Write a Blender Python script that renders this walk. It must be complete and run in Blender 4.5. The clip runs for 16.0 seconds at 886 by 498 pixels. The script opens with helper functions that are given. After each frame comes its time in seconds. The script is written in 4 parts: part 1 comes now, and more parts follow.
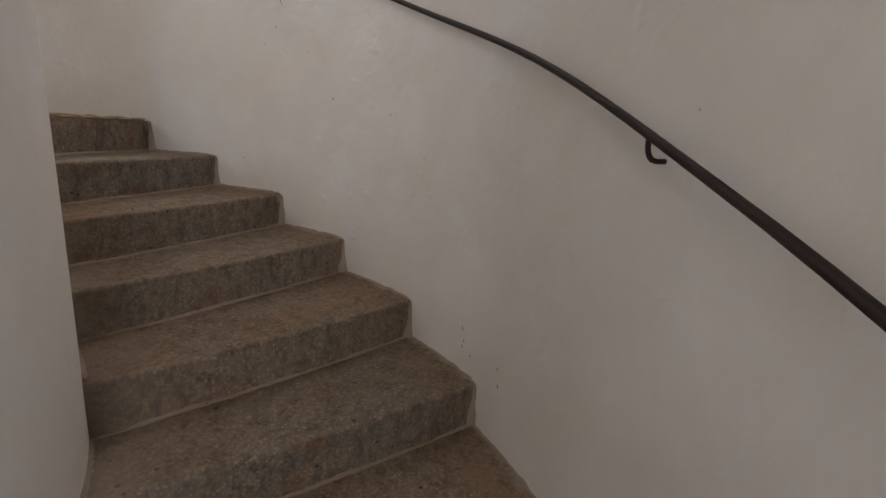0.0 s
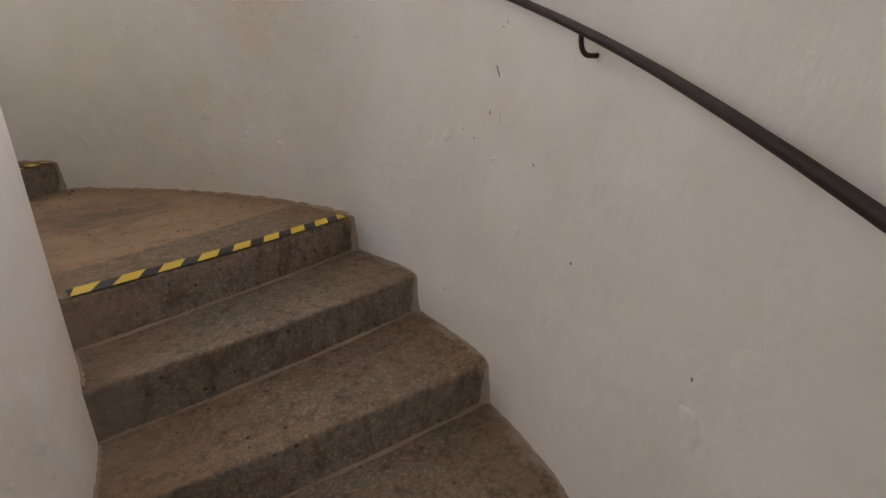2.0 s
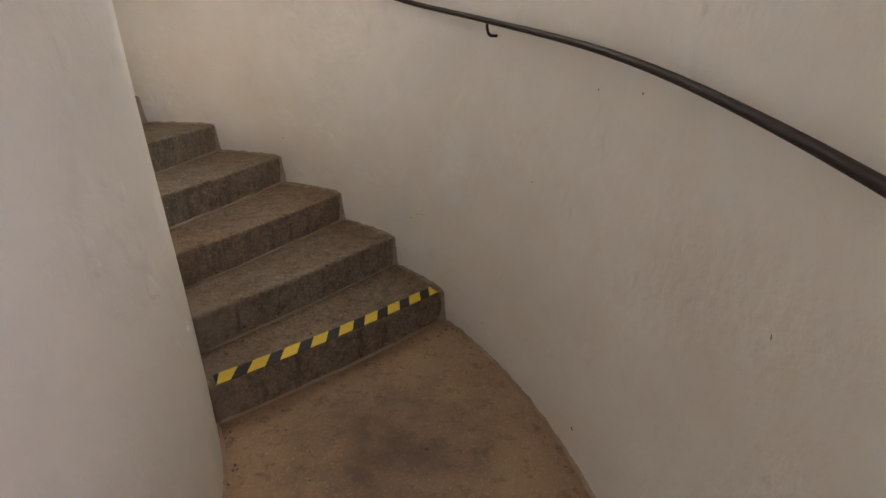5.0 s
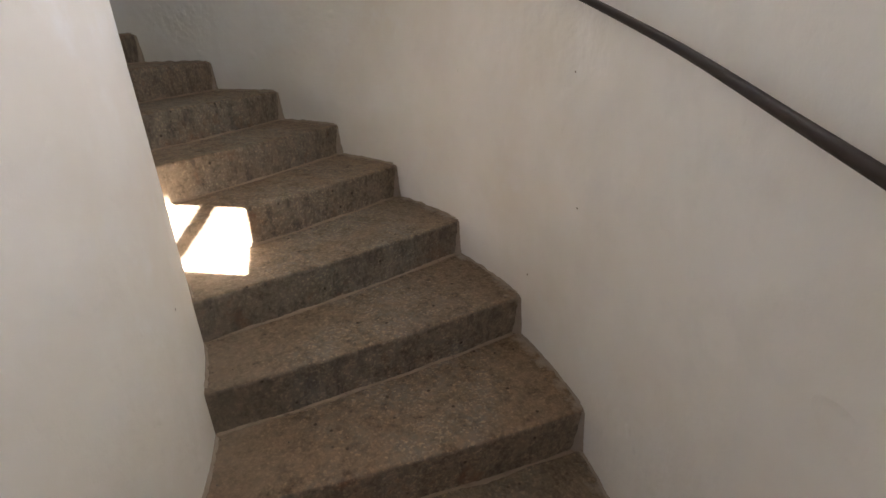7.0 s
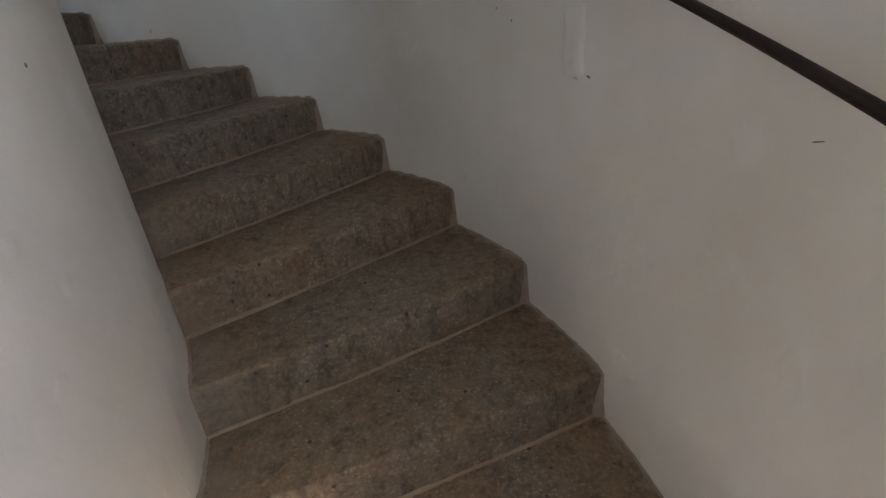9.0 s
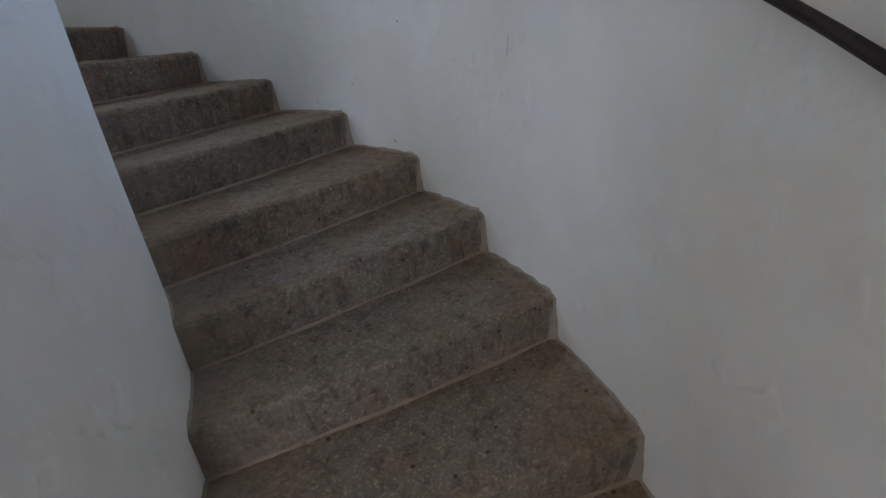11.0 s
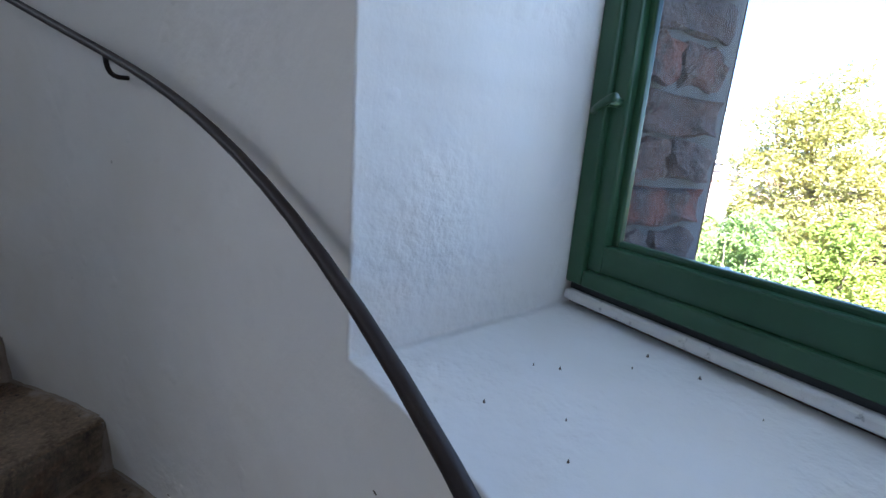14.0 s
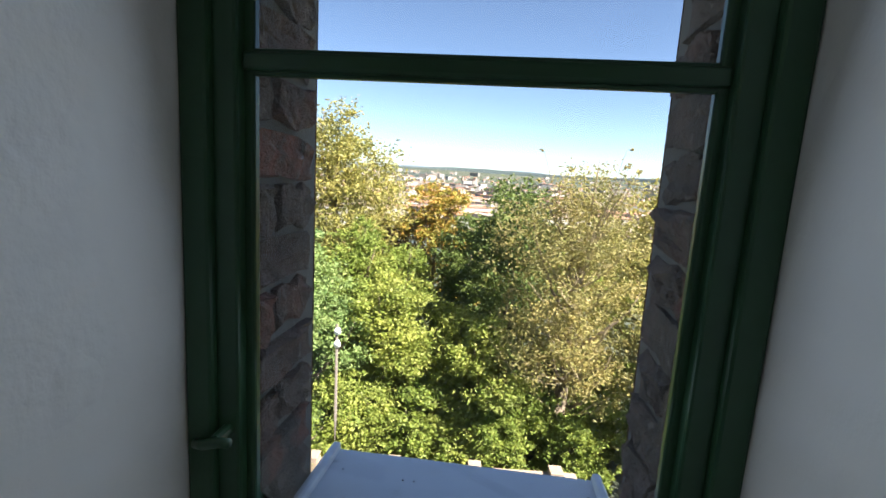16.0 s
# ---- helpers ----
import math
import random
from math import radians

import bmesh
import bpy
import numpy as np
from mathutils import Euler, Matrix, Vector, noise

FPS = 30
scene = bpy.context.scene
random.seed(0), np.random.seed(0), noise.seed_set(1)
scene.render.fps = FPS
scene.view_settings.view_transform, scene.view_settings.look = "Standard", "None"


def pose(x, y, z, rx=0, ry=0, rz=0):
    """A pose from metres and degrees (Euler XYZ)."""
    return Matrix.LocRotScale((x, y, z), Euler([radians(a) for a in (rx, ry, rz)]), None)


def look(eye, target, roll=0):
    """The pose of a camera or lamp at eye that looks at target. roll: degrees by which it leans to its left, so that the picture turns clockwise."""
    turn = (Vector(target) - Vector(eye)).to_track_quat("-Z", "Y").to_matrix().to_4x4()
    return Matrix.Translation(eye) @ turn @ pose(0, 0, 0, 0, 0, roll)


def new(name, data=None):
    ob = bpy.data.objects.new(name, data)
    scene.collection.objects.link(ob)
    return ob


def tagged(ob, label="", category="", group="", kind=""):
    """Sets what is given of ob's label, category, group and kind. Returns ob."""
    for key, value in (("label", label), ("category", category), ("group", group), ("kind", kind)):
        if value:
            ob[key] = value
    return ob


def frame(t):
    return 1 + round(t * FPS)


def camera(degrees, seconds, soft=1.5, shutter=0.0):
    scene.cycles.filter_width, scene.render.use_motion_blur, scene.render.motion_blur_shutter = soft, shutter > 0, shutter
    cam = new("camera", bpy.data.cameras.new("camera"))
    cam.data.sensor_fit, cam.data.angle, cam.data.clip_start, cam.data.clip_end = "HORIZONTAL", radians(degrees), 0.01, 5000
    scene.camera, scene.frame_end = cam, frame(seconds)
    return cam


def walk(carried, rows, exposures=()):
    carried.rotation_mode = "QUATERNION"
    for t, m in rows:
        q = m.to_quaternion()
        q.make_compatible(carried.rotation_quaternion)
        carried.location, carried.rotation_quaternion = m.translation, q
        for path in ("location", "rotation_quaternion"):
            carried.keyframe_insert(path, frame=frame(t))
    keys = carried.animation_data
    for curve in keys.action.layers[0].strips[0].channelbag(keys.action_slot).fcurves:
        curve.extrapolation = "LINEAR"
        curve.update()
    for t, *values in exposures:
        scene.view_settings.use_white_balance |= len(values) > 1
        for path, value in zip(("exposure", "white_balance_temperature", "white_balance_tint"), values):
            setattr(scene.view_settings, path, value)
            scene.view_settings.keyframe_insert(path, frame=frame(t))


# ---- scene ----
cam = camera(86.0, 16.0)
PATH = [
    (0.0, pose(0.119, -2.175, 0.025, 76.42, -3.39, -80.62)),
    (0.5, pose(0.461, -2.100, 0.206, 74.51, -0.93, -74.55)),
    (1.0, pose(0.802, -2.008, 0.356, 73.18, 0.70, -67.86)),
    (1.5, pose(1.104, -1.876, 0.465, 71.57, 0.93, -58.44)),
    (2.0, pose(1.338, -1.752, 0.579, 70.94, 0.53, -48.88)),
    (2.5, pose(1.534, -1.594, 0.692, 70.16, 0.16, -37.67)),
    (3.0, pose(1.717, -1.417, 0.824, 69.84, -0.47, -29.93)),
    (3.5, pose(1.870, -1.211, 0.983, 69.19, -1.41, -22.53)),
    (4.0, pose(1.972, -0.914, 1.130, 66.55, -0.53, -13.70)),
    (4.5, pose(2.099, -0.620, 1.240, 66.25, -0.30, -3.95)),
    (5.0, pose(2.203, -0.300, 1.332, 66.57, 0.06, 6.51)),
    (5.5, pose(2.264, 0.055, 1.412, 67.12, 0.47, 17.32)),
    (6.0, pose(2.255, 0.441, 1.487, 67.51, 0.88, 28.15)),
    (6.5, pose(2.150, 0.841, 1.561, 67.34, 1.24, 38.67)),
    (7.0, pose(1.896, 1.250, 1.626, 66.05, 1.51, 48.68)),
    (7.5, pose(1.592, 1.602, 1.737, 64.67, 1.49, 59.75)),
    (8.0, pose(1.230, 1.840, 1.869, 62.64, 3.44, 70.21)),
    (8.5, pose(0.870, 2.012, 2.044, 63.41, 4.06, 77.93)),
    (9.0, pose(0.511, 2.125, 2.189, 64.30, 4.31, 85.93)),
    (9.5, pose(0.132, 2.178, 2.301, 64.88, 4.34, 94.99)),
    (10.0, pose(-0.195, 2.176, 2.438, 65.18, 4.44, 103.53)),
    (10.5, pose(-0.504, 2.135, 2.579, 65.17, 4.72, 112.25)),
    (11.0, pose(-0.788, 2.056, 2.721, 65.21, 4.75, 120.74)),
    (11.5, pose(-1.042, 1.941, 2.858, 65.69, 4.13, 128.55)),
    (12.0, pose(-1.258, 1.796, 2.985, 66.98, 2.46, 135.24)),
    (12.5, pose(-1.396, 1.639, 3.091, 70.17, -1.84, 139.16)),
    (13.0, pose(-1.565, 1.501, 3.197, 73.19, -4.64, 141.37)),
    (13.5, pose(-1.834, 1.380, 3.330, 75.84, -4.99, 134.70)),
    (14.0, pose(-2.072, 1.312, 3.487, 76.11, -4.15, 120.99)),
    (14.5, pose(-2.177, 1.158, 3.652, 77.04, -6.92, 96.93)),
    (15.0, pose(-2.228, 1.134, 3.798, 78.37, -6.20, 79.48)),
    (15.5, pose(-2.246, 1.164, 3.880, 79.72, -4.50, 72.94)),
    (16.0, pose(-2.263, 1.191, 3.893, 80.91, -3.38, 69.99)),
]
EXPOSURES = [(0.0, 5.15, 6250, 12), (1.0, 5.15, 6300, 12), (2.5, 5.0, 6550, 12), (4.2, 4.8, 6900, 13), (6.4, 4.7, 6500, 13), (8.0, 4.45, 6200, 12), (9.0, 4.3, 6050, 12), (9.6, 4.4, 5900, 12),
             (12.0, 5.05, 5600, 13), (13.0, 4.98, 5650, 14), (13.5, 4.95, 5650, 15), (14.0, 4.25, 5550, 16), (14.5, 3.35, 5550, 19), (15.0, 2.75, 6100, 15), (16.0, 2.5, 6600, 13)]
walk(cam, PATH, EXPOSURES)

# ---------------------------------------------------------------- light
SUN_AZ, SUN_EL = 38.0, 46.0          # degrees, anticlockwise from +x
world = bpy.data.worlds.new("sky")
scene.world = world
world.use_nodes = True
wn = world.node_tree.nodes
sky = wn.new("ShaderNodeTexSky")
sky.sky_type = "NISHITA"
sky.sun_disc = False
sky.sun_elevation = radians(SUN_EL)
sky.sun_rotation = radians(90 - SUN_AZ)
sky.dust_density = 0.2
sky.air_density = 0.65
sky.ozone_density = 1.4
sky.altitude = 600
wn["Background"].inputs[1].default_value = 0.048
world.node_tree.links.new(sky.outputs[0], wn["Background"].inputs[0])

sun_data = bpy.data.lights.new("sun", "SUN")
sun_data.energy, sun_data.angle, sun_data.color = 5.0, radians(0.5), (1.0, 0.94, 0.85)
sun_dir = Vector((math.cos(radians(SUN_EL)) * math.cos(radians(SUN_AZ)),
                  math.cos(radians(SUN_EL)) * math.sin(radians(SUN_AZ)), math.sin(radians(SUN_EL))))
sun = new("sun", sun_data)
sun.matrix_world = look(sun_dir * 60, (0, 0, 0))

# ---------------------------------------------------------------- plan
R, RI = 2.689, 1.544                 # outer and inner wall of the stair
R_OUT = 3.514                         # outer face of the tower
RISE, TURN, LANDING = 0.17, 10.08, 32.19
SKEW = -3.55                         # the nosing's inner end lags by this angle
Z_LOW, Z_TOP = -3.2, 6.6
DEV = {-14: -0.5, -13: -0.5, -12: -0.5, -11: -0.5, -10: -0.5, -9: -0.5, -8: -0.5, -7: -0.5, -6: -0.5, -5: -0.5, -4: -0.61, -3: 0.38, -2: 0.37, -1: 0.59, 0: -0.09, 1: 0.88, 2: -0.18, 3: -0.85, 4: -0.76, 5: -0.49, 6: 0.18, 7: 0.11, 8: -0.26, 9: -0.09, 10: 0.17, 11: 0.2, 12: -0.31, 13: -0.83, 14: -0.22, 15: 0.84, 16: 1.06, 17: 0.38, 18: -0.86, 19: -2.05, 20: -2.1, 21: -2.1, 22: -2.1, 23: -2.1, 24: -2.1, 25: -2.1, 26: -2.1, 27: -2.1}
# windows: angle of the axis, height of the inner sill
# window 4 is never in view, added to brighten the upper steps
WINDOWS = {0: (-116.0, -0.25), 1: (-22.5, 0.993), 2: (153.11, 3.171), 3: (63.6, 2.05), 4: (246.0, 4.45)}
W_HALF, W_HIGH = 0.335, 1.50
SASH_Y = 3.079                        # inner face of the window frame, from the tower's axis


# daylight entering through the windows: azimuth, sill, low and high edge, radius, width, power, tint
# the lamp at 246 degrees belongs to the added, unseen window 4
for ang_w, sill_w, low, high, rad_w, wide, power, tint in (
        (-116.0, -0.25, 0.1, 1.44, 2.775, 0.66, 0.6, (1.0, 0.9, 0.83)), (-22.5, 0.993, 0.1, 1.44, 2.775, 0.66, 0.35, (1.0, 0.84, 0.78)),
        (246.0, 4.45, 0.1, 1.44, 2.775, 0.66, 1.3, (0.85, 0.93, 1.0)), (63.6, 2.05, 0.1, 1.44, 2.8, 0.62, 0.7, (1.0, 0.93, 0.86)),
        (153.11, 3.171, 0.25, 1.3, 3.054, 0.5, 0.15, (0.66, 0.82, 1.0))):
    lamp = bpy.data.lights.new("window_daylight", "AREA")
    lamp.shape, lamp.size, lamp.size_y, lamp.energy, lamp.color = "RECTANGLE", wide, high - low, power, tint
    at = Vector((math.cos(radians(ang_w)), math.sin(radians(ang_w)), 0)) * rad_w + Vector((0, 0, sill_w + (low + high) / 2))
    new("window_daylight", lamp).matrix_world = look(at, (0, 0, at.z - 0.6))


def nosing(k):
    return k * TURN + (LANDING if k >= 1 else 0) + DEV.get(k, 0)


# ---------------------------------------------------------------- helpers
def mesh_of(name, verts, faces, mats, idx=None, smooth=False):
    me = bpy.data.meshes.new(name)
    me.from_pydata(verts, [], faces)
    for m in mats:
        me.materials.append(m)
    if idx is not None:
        me.polygons.foreach_set("material_index", idx)
    if smooth:
        me.polygons.foreach_set("use_smooth", [True] * len(faces))
    me.update()
    return me


def ob_of(name, verts, faces, mat, parent=None, smooth=False, idx=None):
    mats = mat if isinstance(mat, (list, tuple)) else [mat]
    ob = new(name, mesh_of(name, verts, faces, mats, idx, smooth))
    if parent is not None:
        ob.parent = parent
    return ob


def part(name, bm, material, parent, label=""):
    me = bpy.data.meshes.new(name)
    bm.normal_update()
    bm.to_mesh(me)
    bm.free()
    me.materials.append(material)
    ob = new(name, me)
    ob.parent = parent
    if label:
        ob["label"] = label
    return ob


def box_bm(x0, x1, y0, y1, z0, z1, bevel=0.0, seg=2):
    bm = bmesh.new()
    bmesh.ops.create_cube(bm, size=1)
    for v in bm.verts:
        v.co = Vector((x0 + (v.co.x + .5) * (x1 - x0), y0 + (v.co.y + .5) * (y1 - y0), z0 + (v.co.z + .5) * (z1 - z0)))
    if bevel:
        bmesh.ops.bevel(bm, geom=bm.edges[:], offset=bevel, segments=seg, affect="EDGES", profile=0.5)
    return bm


def tube(path, radius, sides=10, taper=None, cap=True):
    """Verts and faces of a round bar along a list of points."""
    pts = [Vector(p) for p in path]
    verts, faces = [], []
    ref = Vector((0, 0, 1))
    for i, p in enumerate(pts):
        d = (pts[min(i + 1, len(pts) - 1)] - pts[max(i - 1, 0)]).normalized()
        a = d.cross(ref)
        if a.length < 1e-3:
            a = d.cross(Vector((1, 0, 0)))
        a.normalize()
        b = a.cross(d)
        r = radius if taper is None else radius + (taper - radius) * i / (len(pts) - 1)
        for j in range(sides):
            t = 2 * math.pi * j / sides
            verts.append(p + (a * math.cos(t) + b * math.sin(t)) * r)
    for i in range(len(pts) - 1):
        for j in range(sides):
            k = (j + 1) % sides
            faces.append((i * sides + j, i * sides + k, (i + 1) * sides + k, (i + 1) * sides + j))
    if cap:
        faces.append(tuple(range(sides - 1, -1, -1)))
        n = (len(pts) - 1) * sides
        faces.append(tuple(range(n, n + sides)))
    return verts, faces


def polar(r, deg, z):
    return Vector((r * math.cos(radians(deg)), r * math.sin(radians(deg)), z))


def wobble(x, y, z, scale=1.0):
    return noise.noise(Vector((x * scale, y * scale, z * scale)))


# ---------------------------------------------------------------- materials
class Mat:
    """A small builder of procedural materials."""

    def __init__(self, name, rough=0.8, metal=0.0, spec=0.5):
        self.m = bpy.data.materials.new(name)
        self.m.use_nodes = True
        self.t = self.m.node_tree
        self.b = self.t.nodes["Principled BSDF"]
        self.b.inputs["Roughness"].default_value = rough
        self.b.inputs["Metallic"].default_value = metal
        self.b.inputs["Specular IOR Level"].default_value = spec
        self.co = self.node("ShaderNodeTexCoord").outputs["Object"]

    def node(self, kind):
        return self.t.nodes.new(kind)

    def link(self, a, b):
        self.t.links.new(a, b)

    def noise(self, scale, detail=4, rough=0.55, stretch=None, dist=0.0):
        n = self.node("ShaderNodeTexNoise")
        n.inputs["Scale"].default_value = scale
        n.inputs["Detail"].default_value = detail
        n.inputs["Roughness"].default_value = rough
        n.inputs["Distortion"].default_value = dist
        co = self.co
        if stretch:
            mp = self.node("ShaderNodeMapping")
            mp.inputs["Scale"].default_value = stretch
            self.link(self.co, mp.inputs[0])
            co = mp.outputs[0]
        self.link(co, n.inputs["Vector"])
        return n.outputs["Fac"]

    def voronoi(self, scale, feature="F1"):
        n = self.node("ShaderNodeTexVoronoi")
        n.feature = feature
        n.inputs["Scale"].default_value = scale
        self.link(self.co, n.inputs["Vector"])
        return n

    def ramp(self, fac, stops):
        r = self.node("ShaderNodeValToRGB")
        e = r.color_ramp.elements
        while len(e) < len(stops):
            e.new(0.5)
        for el, (pos, col) in zip(e, stops):
            el.position = pos
            el.color = (*col, 1) if len(col) == 3 else col
        self.link(fac, r.inputs[0])
        return r.outputs[0]

    def mix(self, fac, a, b, mode="MIX"):
        n = self.node("ShaderNodeMix")
        n.data_type, n.blend_type = "RGBA", mode
        for sock, val in ((n.inputs[0], fac), (n.inputs[6], a), (n.inputs[7], b)):
            if isinstance(val, (int, float)):
                sock.default_value = val
            elif isinstance(val, tuple):
                sock.default_value = (*val, 1)
            else:
                self.link(val, sock)
        return n.outputs[2]

    def mask(self, fac, lo, hi):
        n = self.node("ShaderNodeMapRange")
        n.inputs[1].default_value, n.inputs[2].default_value = lo, hi
        self.link(fac, n.inputs[0])
        return n.outputs[0]

    def random(self):
        return self.node("ShaderNodeObjectInfo").outputs["Random"]

    def island(self):
        return self.node("ShaderNodeNewGeometry").outputs["Random Per Island"]

    def colour(self, c):
        if isinstance(c, tuple):
            self.b.inputs["Base Color"].default_value = (*c, 1)
        else:
            self.link(c, self.b.inputs["Base Color"])

    def rough(self, fac, lo, hi):
        n = self.node("ShaderNodeMapRange")
        n.inputs[3].default_value, n.inputs[4].default_value = lo, hi
        self.link(fac, n.inputs[0])
        self.link(n.outputs[0], self.b.inputs["Roughness"])

    def bump(self, *layers):
        last = None
        for fac, strength, dist in layers:
            n = self.node("ShaderNodeBump")
            n.inputs["Strength"].default_value = strength
            n.inputs["Distance"].default_value = dist
            self.link(fac, n.inputs["Height"])
            if last is not None:
                self.link(last, n.inputs["Normal"])
            last = n.outputs[0]
        self.link(last, self.b.inputs["Normal"])


def plaster(name, base, specks=True, pebbles=0.5):
    m = Mat(name, 0.85, spec=0.3)
    big = m.noise(0.9, 5, 0.6)
    mid = m.noise(6, 5, 0.6)
    dirty = tuple(c * f for c, f in zip(base, (0.86, 0.83, 0.78)))
    c = m.mix(m.mask(big, 0.38, 0.68), base, dirty)
    c = m.mix(m.mask(mid, 0.55, 0.75), c, tuple(x * 0.93 for x in base))
    if specks:
        vo = m.voronoi(7.0)
        spot = m.mask(vo.outputs["Distance"], 0.035, 0.02)
        pick = m.mask(m.noise(2.3, 2), 0.56, 0.6)
        mul = m.node("ShaderNodeMath")
        mul.operation = "MULTIPLY"
        m.link(spot, mul.inputs[0])
        m.link(pick, mul.inputs[1])
        c = m.mix(mul.outputs[0], c, (0.16, 0.12, 0.09))
    m.colour(c)
    m.rough(mid, 0.75, 0.95)
    lumps = m.noise(3.2, 3, 0.5, dist=0.3)
    rough_zone = m.mask(m.noise(1.3, 3, 0.5), 0.5, 0.68)
    pebble = m.node("ShaderNodeMath")
    pebble.operation = "MULTIPLY"
    m.link(m.noise(26 if specks else 48, 3, 0.5), pebble.inputs[0])
    m.link(rough_zone, pebble.inputs[1])
    dents = m.mask(m.noise(9, 2, 0.4), 0.66, 0.74)
    brush = m.noise(1.0, 4, 0.6, stretch=(90, 90, 9))
    m.bump((lumps, 0.45, 0.03), (pebble.outputs[0], pebbles, 0.008), (dents, 0.55, 0.004), (brush, 0.12, 0.002), (m.noise(55, 5, 0.6), 0.3, 0.0025), (m.noise(190, 3), 0.25, 0.001))
    return m.m


MAT_WALL = plaster("limewashed plaster", (0.86, 0.845, 0.815), True, 0.6)
MAT_REVEAL = plaster("white reveal plaster", (0.84, 0.84, 0.83), False, 1.5)


def concrete(name, dark, light, grey, streaks):
    m = Mat(name, 0.8, spec=0.35)
    big = m.noise(2.4, 6, 0.65)
    mid = m.noise(17, 7, 0.72)
    fine = m.noise(60, 6, 0.75)
    grit = m.voronoi(140)
    flat = m.node("ShaderNodeVectorMath")
    flat.operation = "MULTIPLY"
    flat.inputs[1].default_value = (1, 1, 0)
    m.link(m.co, flat.inputs[0])
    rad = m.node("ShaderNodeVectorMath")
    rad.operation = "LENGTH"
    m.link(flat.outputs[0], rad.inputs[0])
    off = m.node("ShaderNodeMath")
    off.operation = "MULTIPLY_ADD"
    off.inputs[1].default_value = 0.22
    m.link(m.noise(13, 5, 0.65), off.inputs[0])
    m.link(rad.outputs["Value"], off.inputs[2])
    c = m.mix(m.mask(big, 0.32, 0.68), dark, light)
    trodden = m.mix(m.mask(off.outputs[0], 2.72, 2.5), (0, 0, 0), m.mask(off.outputs[0], 1.75, 2.0))
    patch = m.mask(m.noise(3.1, 7, 0.68, dist=0.5), 0.36, 0.56)
    patch = m.mix(1.0, patch, trodden, "MULTIPLY")
    c = m.mix(patch, c, grey)
    c = m.mix(m.mask(mid, 0.44, 0.68), c, tuple(x * 0.56 for x in dark))
    c = m.mix(m.mask(fine, 0.42, 0.72), c, tuple(x * 1.3 for x in light))
    if streaks:
        st = m.noise(1.0, 6, 0.75, stretch=(20, 20, 7), dist=0.4)
        c = m.mix(m.mask(st, 0.5, 0.72), c, tuple(x * 0.34 for x in grey))
        rust = m.noise(4.5, 5, 0.7)
        c = m.mix(m.mask(rust, 0.56, 0.74), c, (0.2, 0.115, 0.07))
    worn = m.mix(patch, (0.4, 0.4, 0.4), (1.0, 1.0, 1.0))
    g = m.mix(m.mask(grit.outputs["Color"], 0.6, 0.95), (0.84, 0.84, 0.84), (1.55, 1.5, 1.4))
    c = m.mix(worn, c, m.mix(1.0, c, g, "MULTIPLY"))
    pits = m.mask(m.voronoi(13).outputs["Distance"], 0.11, 0.05)
    c = m.mix(pits, c, tuple(x * 0.32 for x in dark))
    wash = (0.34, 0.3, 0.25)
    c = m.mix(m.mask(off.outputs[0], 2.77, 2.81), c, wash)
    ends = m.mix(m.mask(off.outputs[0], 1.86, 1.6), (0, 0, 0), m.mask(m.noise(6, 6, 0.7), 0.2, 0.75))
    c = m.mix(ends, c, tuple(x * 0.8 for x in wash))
    hue = m.mix(m.random(), (1.06, 0.98, 0.9), (0.97, 0.98, 0.97))
    c = m.mix(1.0, c, hue, "MULTIPLY")
    m.colour(c)
    m.rough(mid, 0.62, 0.9)
    m.bump((m.noise(9, 5), 0.35, 0.012), (fine, 0.3, 0.004), (grit.outputs["Distance"], 0.22, 0.0015))
    return m.m


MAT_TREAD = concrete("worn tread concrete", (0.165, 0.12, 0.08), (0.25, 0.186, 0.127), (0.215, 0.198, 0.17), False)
MAT_RISER = concrete("stained riser concrete", (0.165, 0.133, 0.102), (0.245, 0.202, 0.158), (0.22, 0.202, 0.175), True)


def landing_material():
    m = Mat("worn reddish landing screed", 0.75, spec=0.35)
    big, mid = m.noise(2.5, 6, 0.65), m.noise(16, 6, 0.7)
    c = m.mix(m.mask(big, 0.3, 0.7), (0.29, 0.195, 0.12), (0.4, 0.28, 0.175))
    c = m.mix(m.mask(mid, 0.52, 0.75), c, (0.15, 0.1, 0.075))
    d = m.node("ShaderNodeVectorMath")
    d.operation = "DISTANCE"
    d.inputs[1].default_value = tuple(polar(2.12, 27, 0))
    m.link(m.co, d.inputs[0])
    add = m.node("ShaderNodeMath")
    add.operation = "ADD"
    m.link(d.outputs["Value"], add.inputs[0])
    m.link(m.mask(m.noise(7, 5), 0.2, 1.6), add.inputs[1])
    stain = m.mask(add.outputs[0], 0.62, 0.22)
    c = m.mix(stain, c, (0.155, 0.108, 0.08))
    vo = m.voronoi(5.5)
    pit = m.mask(vo.outputs["Distance"], 0.06, 0.035)
    c = m.mix(pit, c, (0.04, 0.03, 0.025))
    grit = m.voronoi(150)
    g = m.mix(m.mask(grit.outputs["Color"], 0.66, 0.95), (1, 1, 1), (1.6, 1.5, 1.4))
    c = m.mix(0.6, c, g, "MULTIPLY")
    m.colour(c)
    m.rough(mid, 0.6, 0.9)
    m.bump((m.noise(6, 5), 0.3, 0.012), (m.noise(110, 4), 0.3, 0.003))
    return m.m


MAT_LANDING = landing_material()


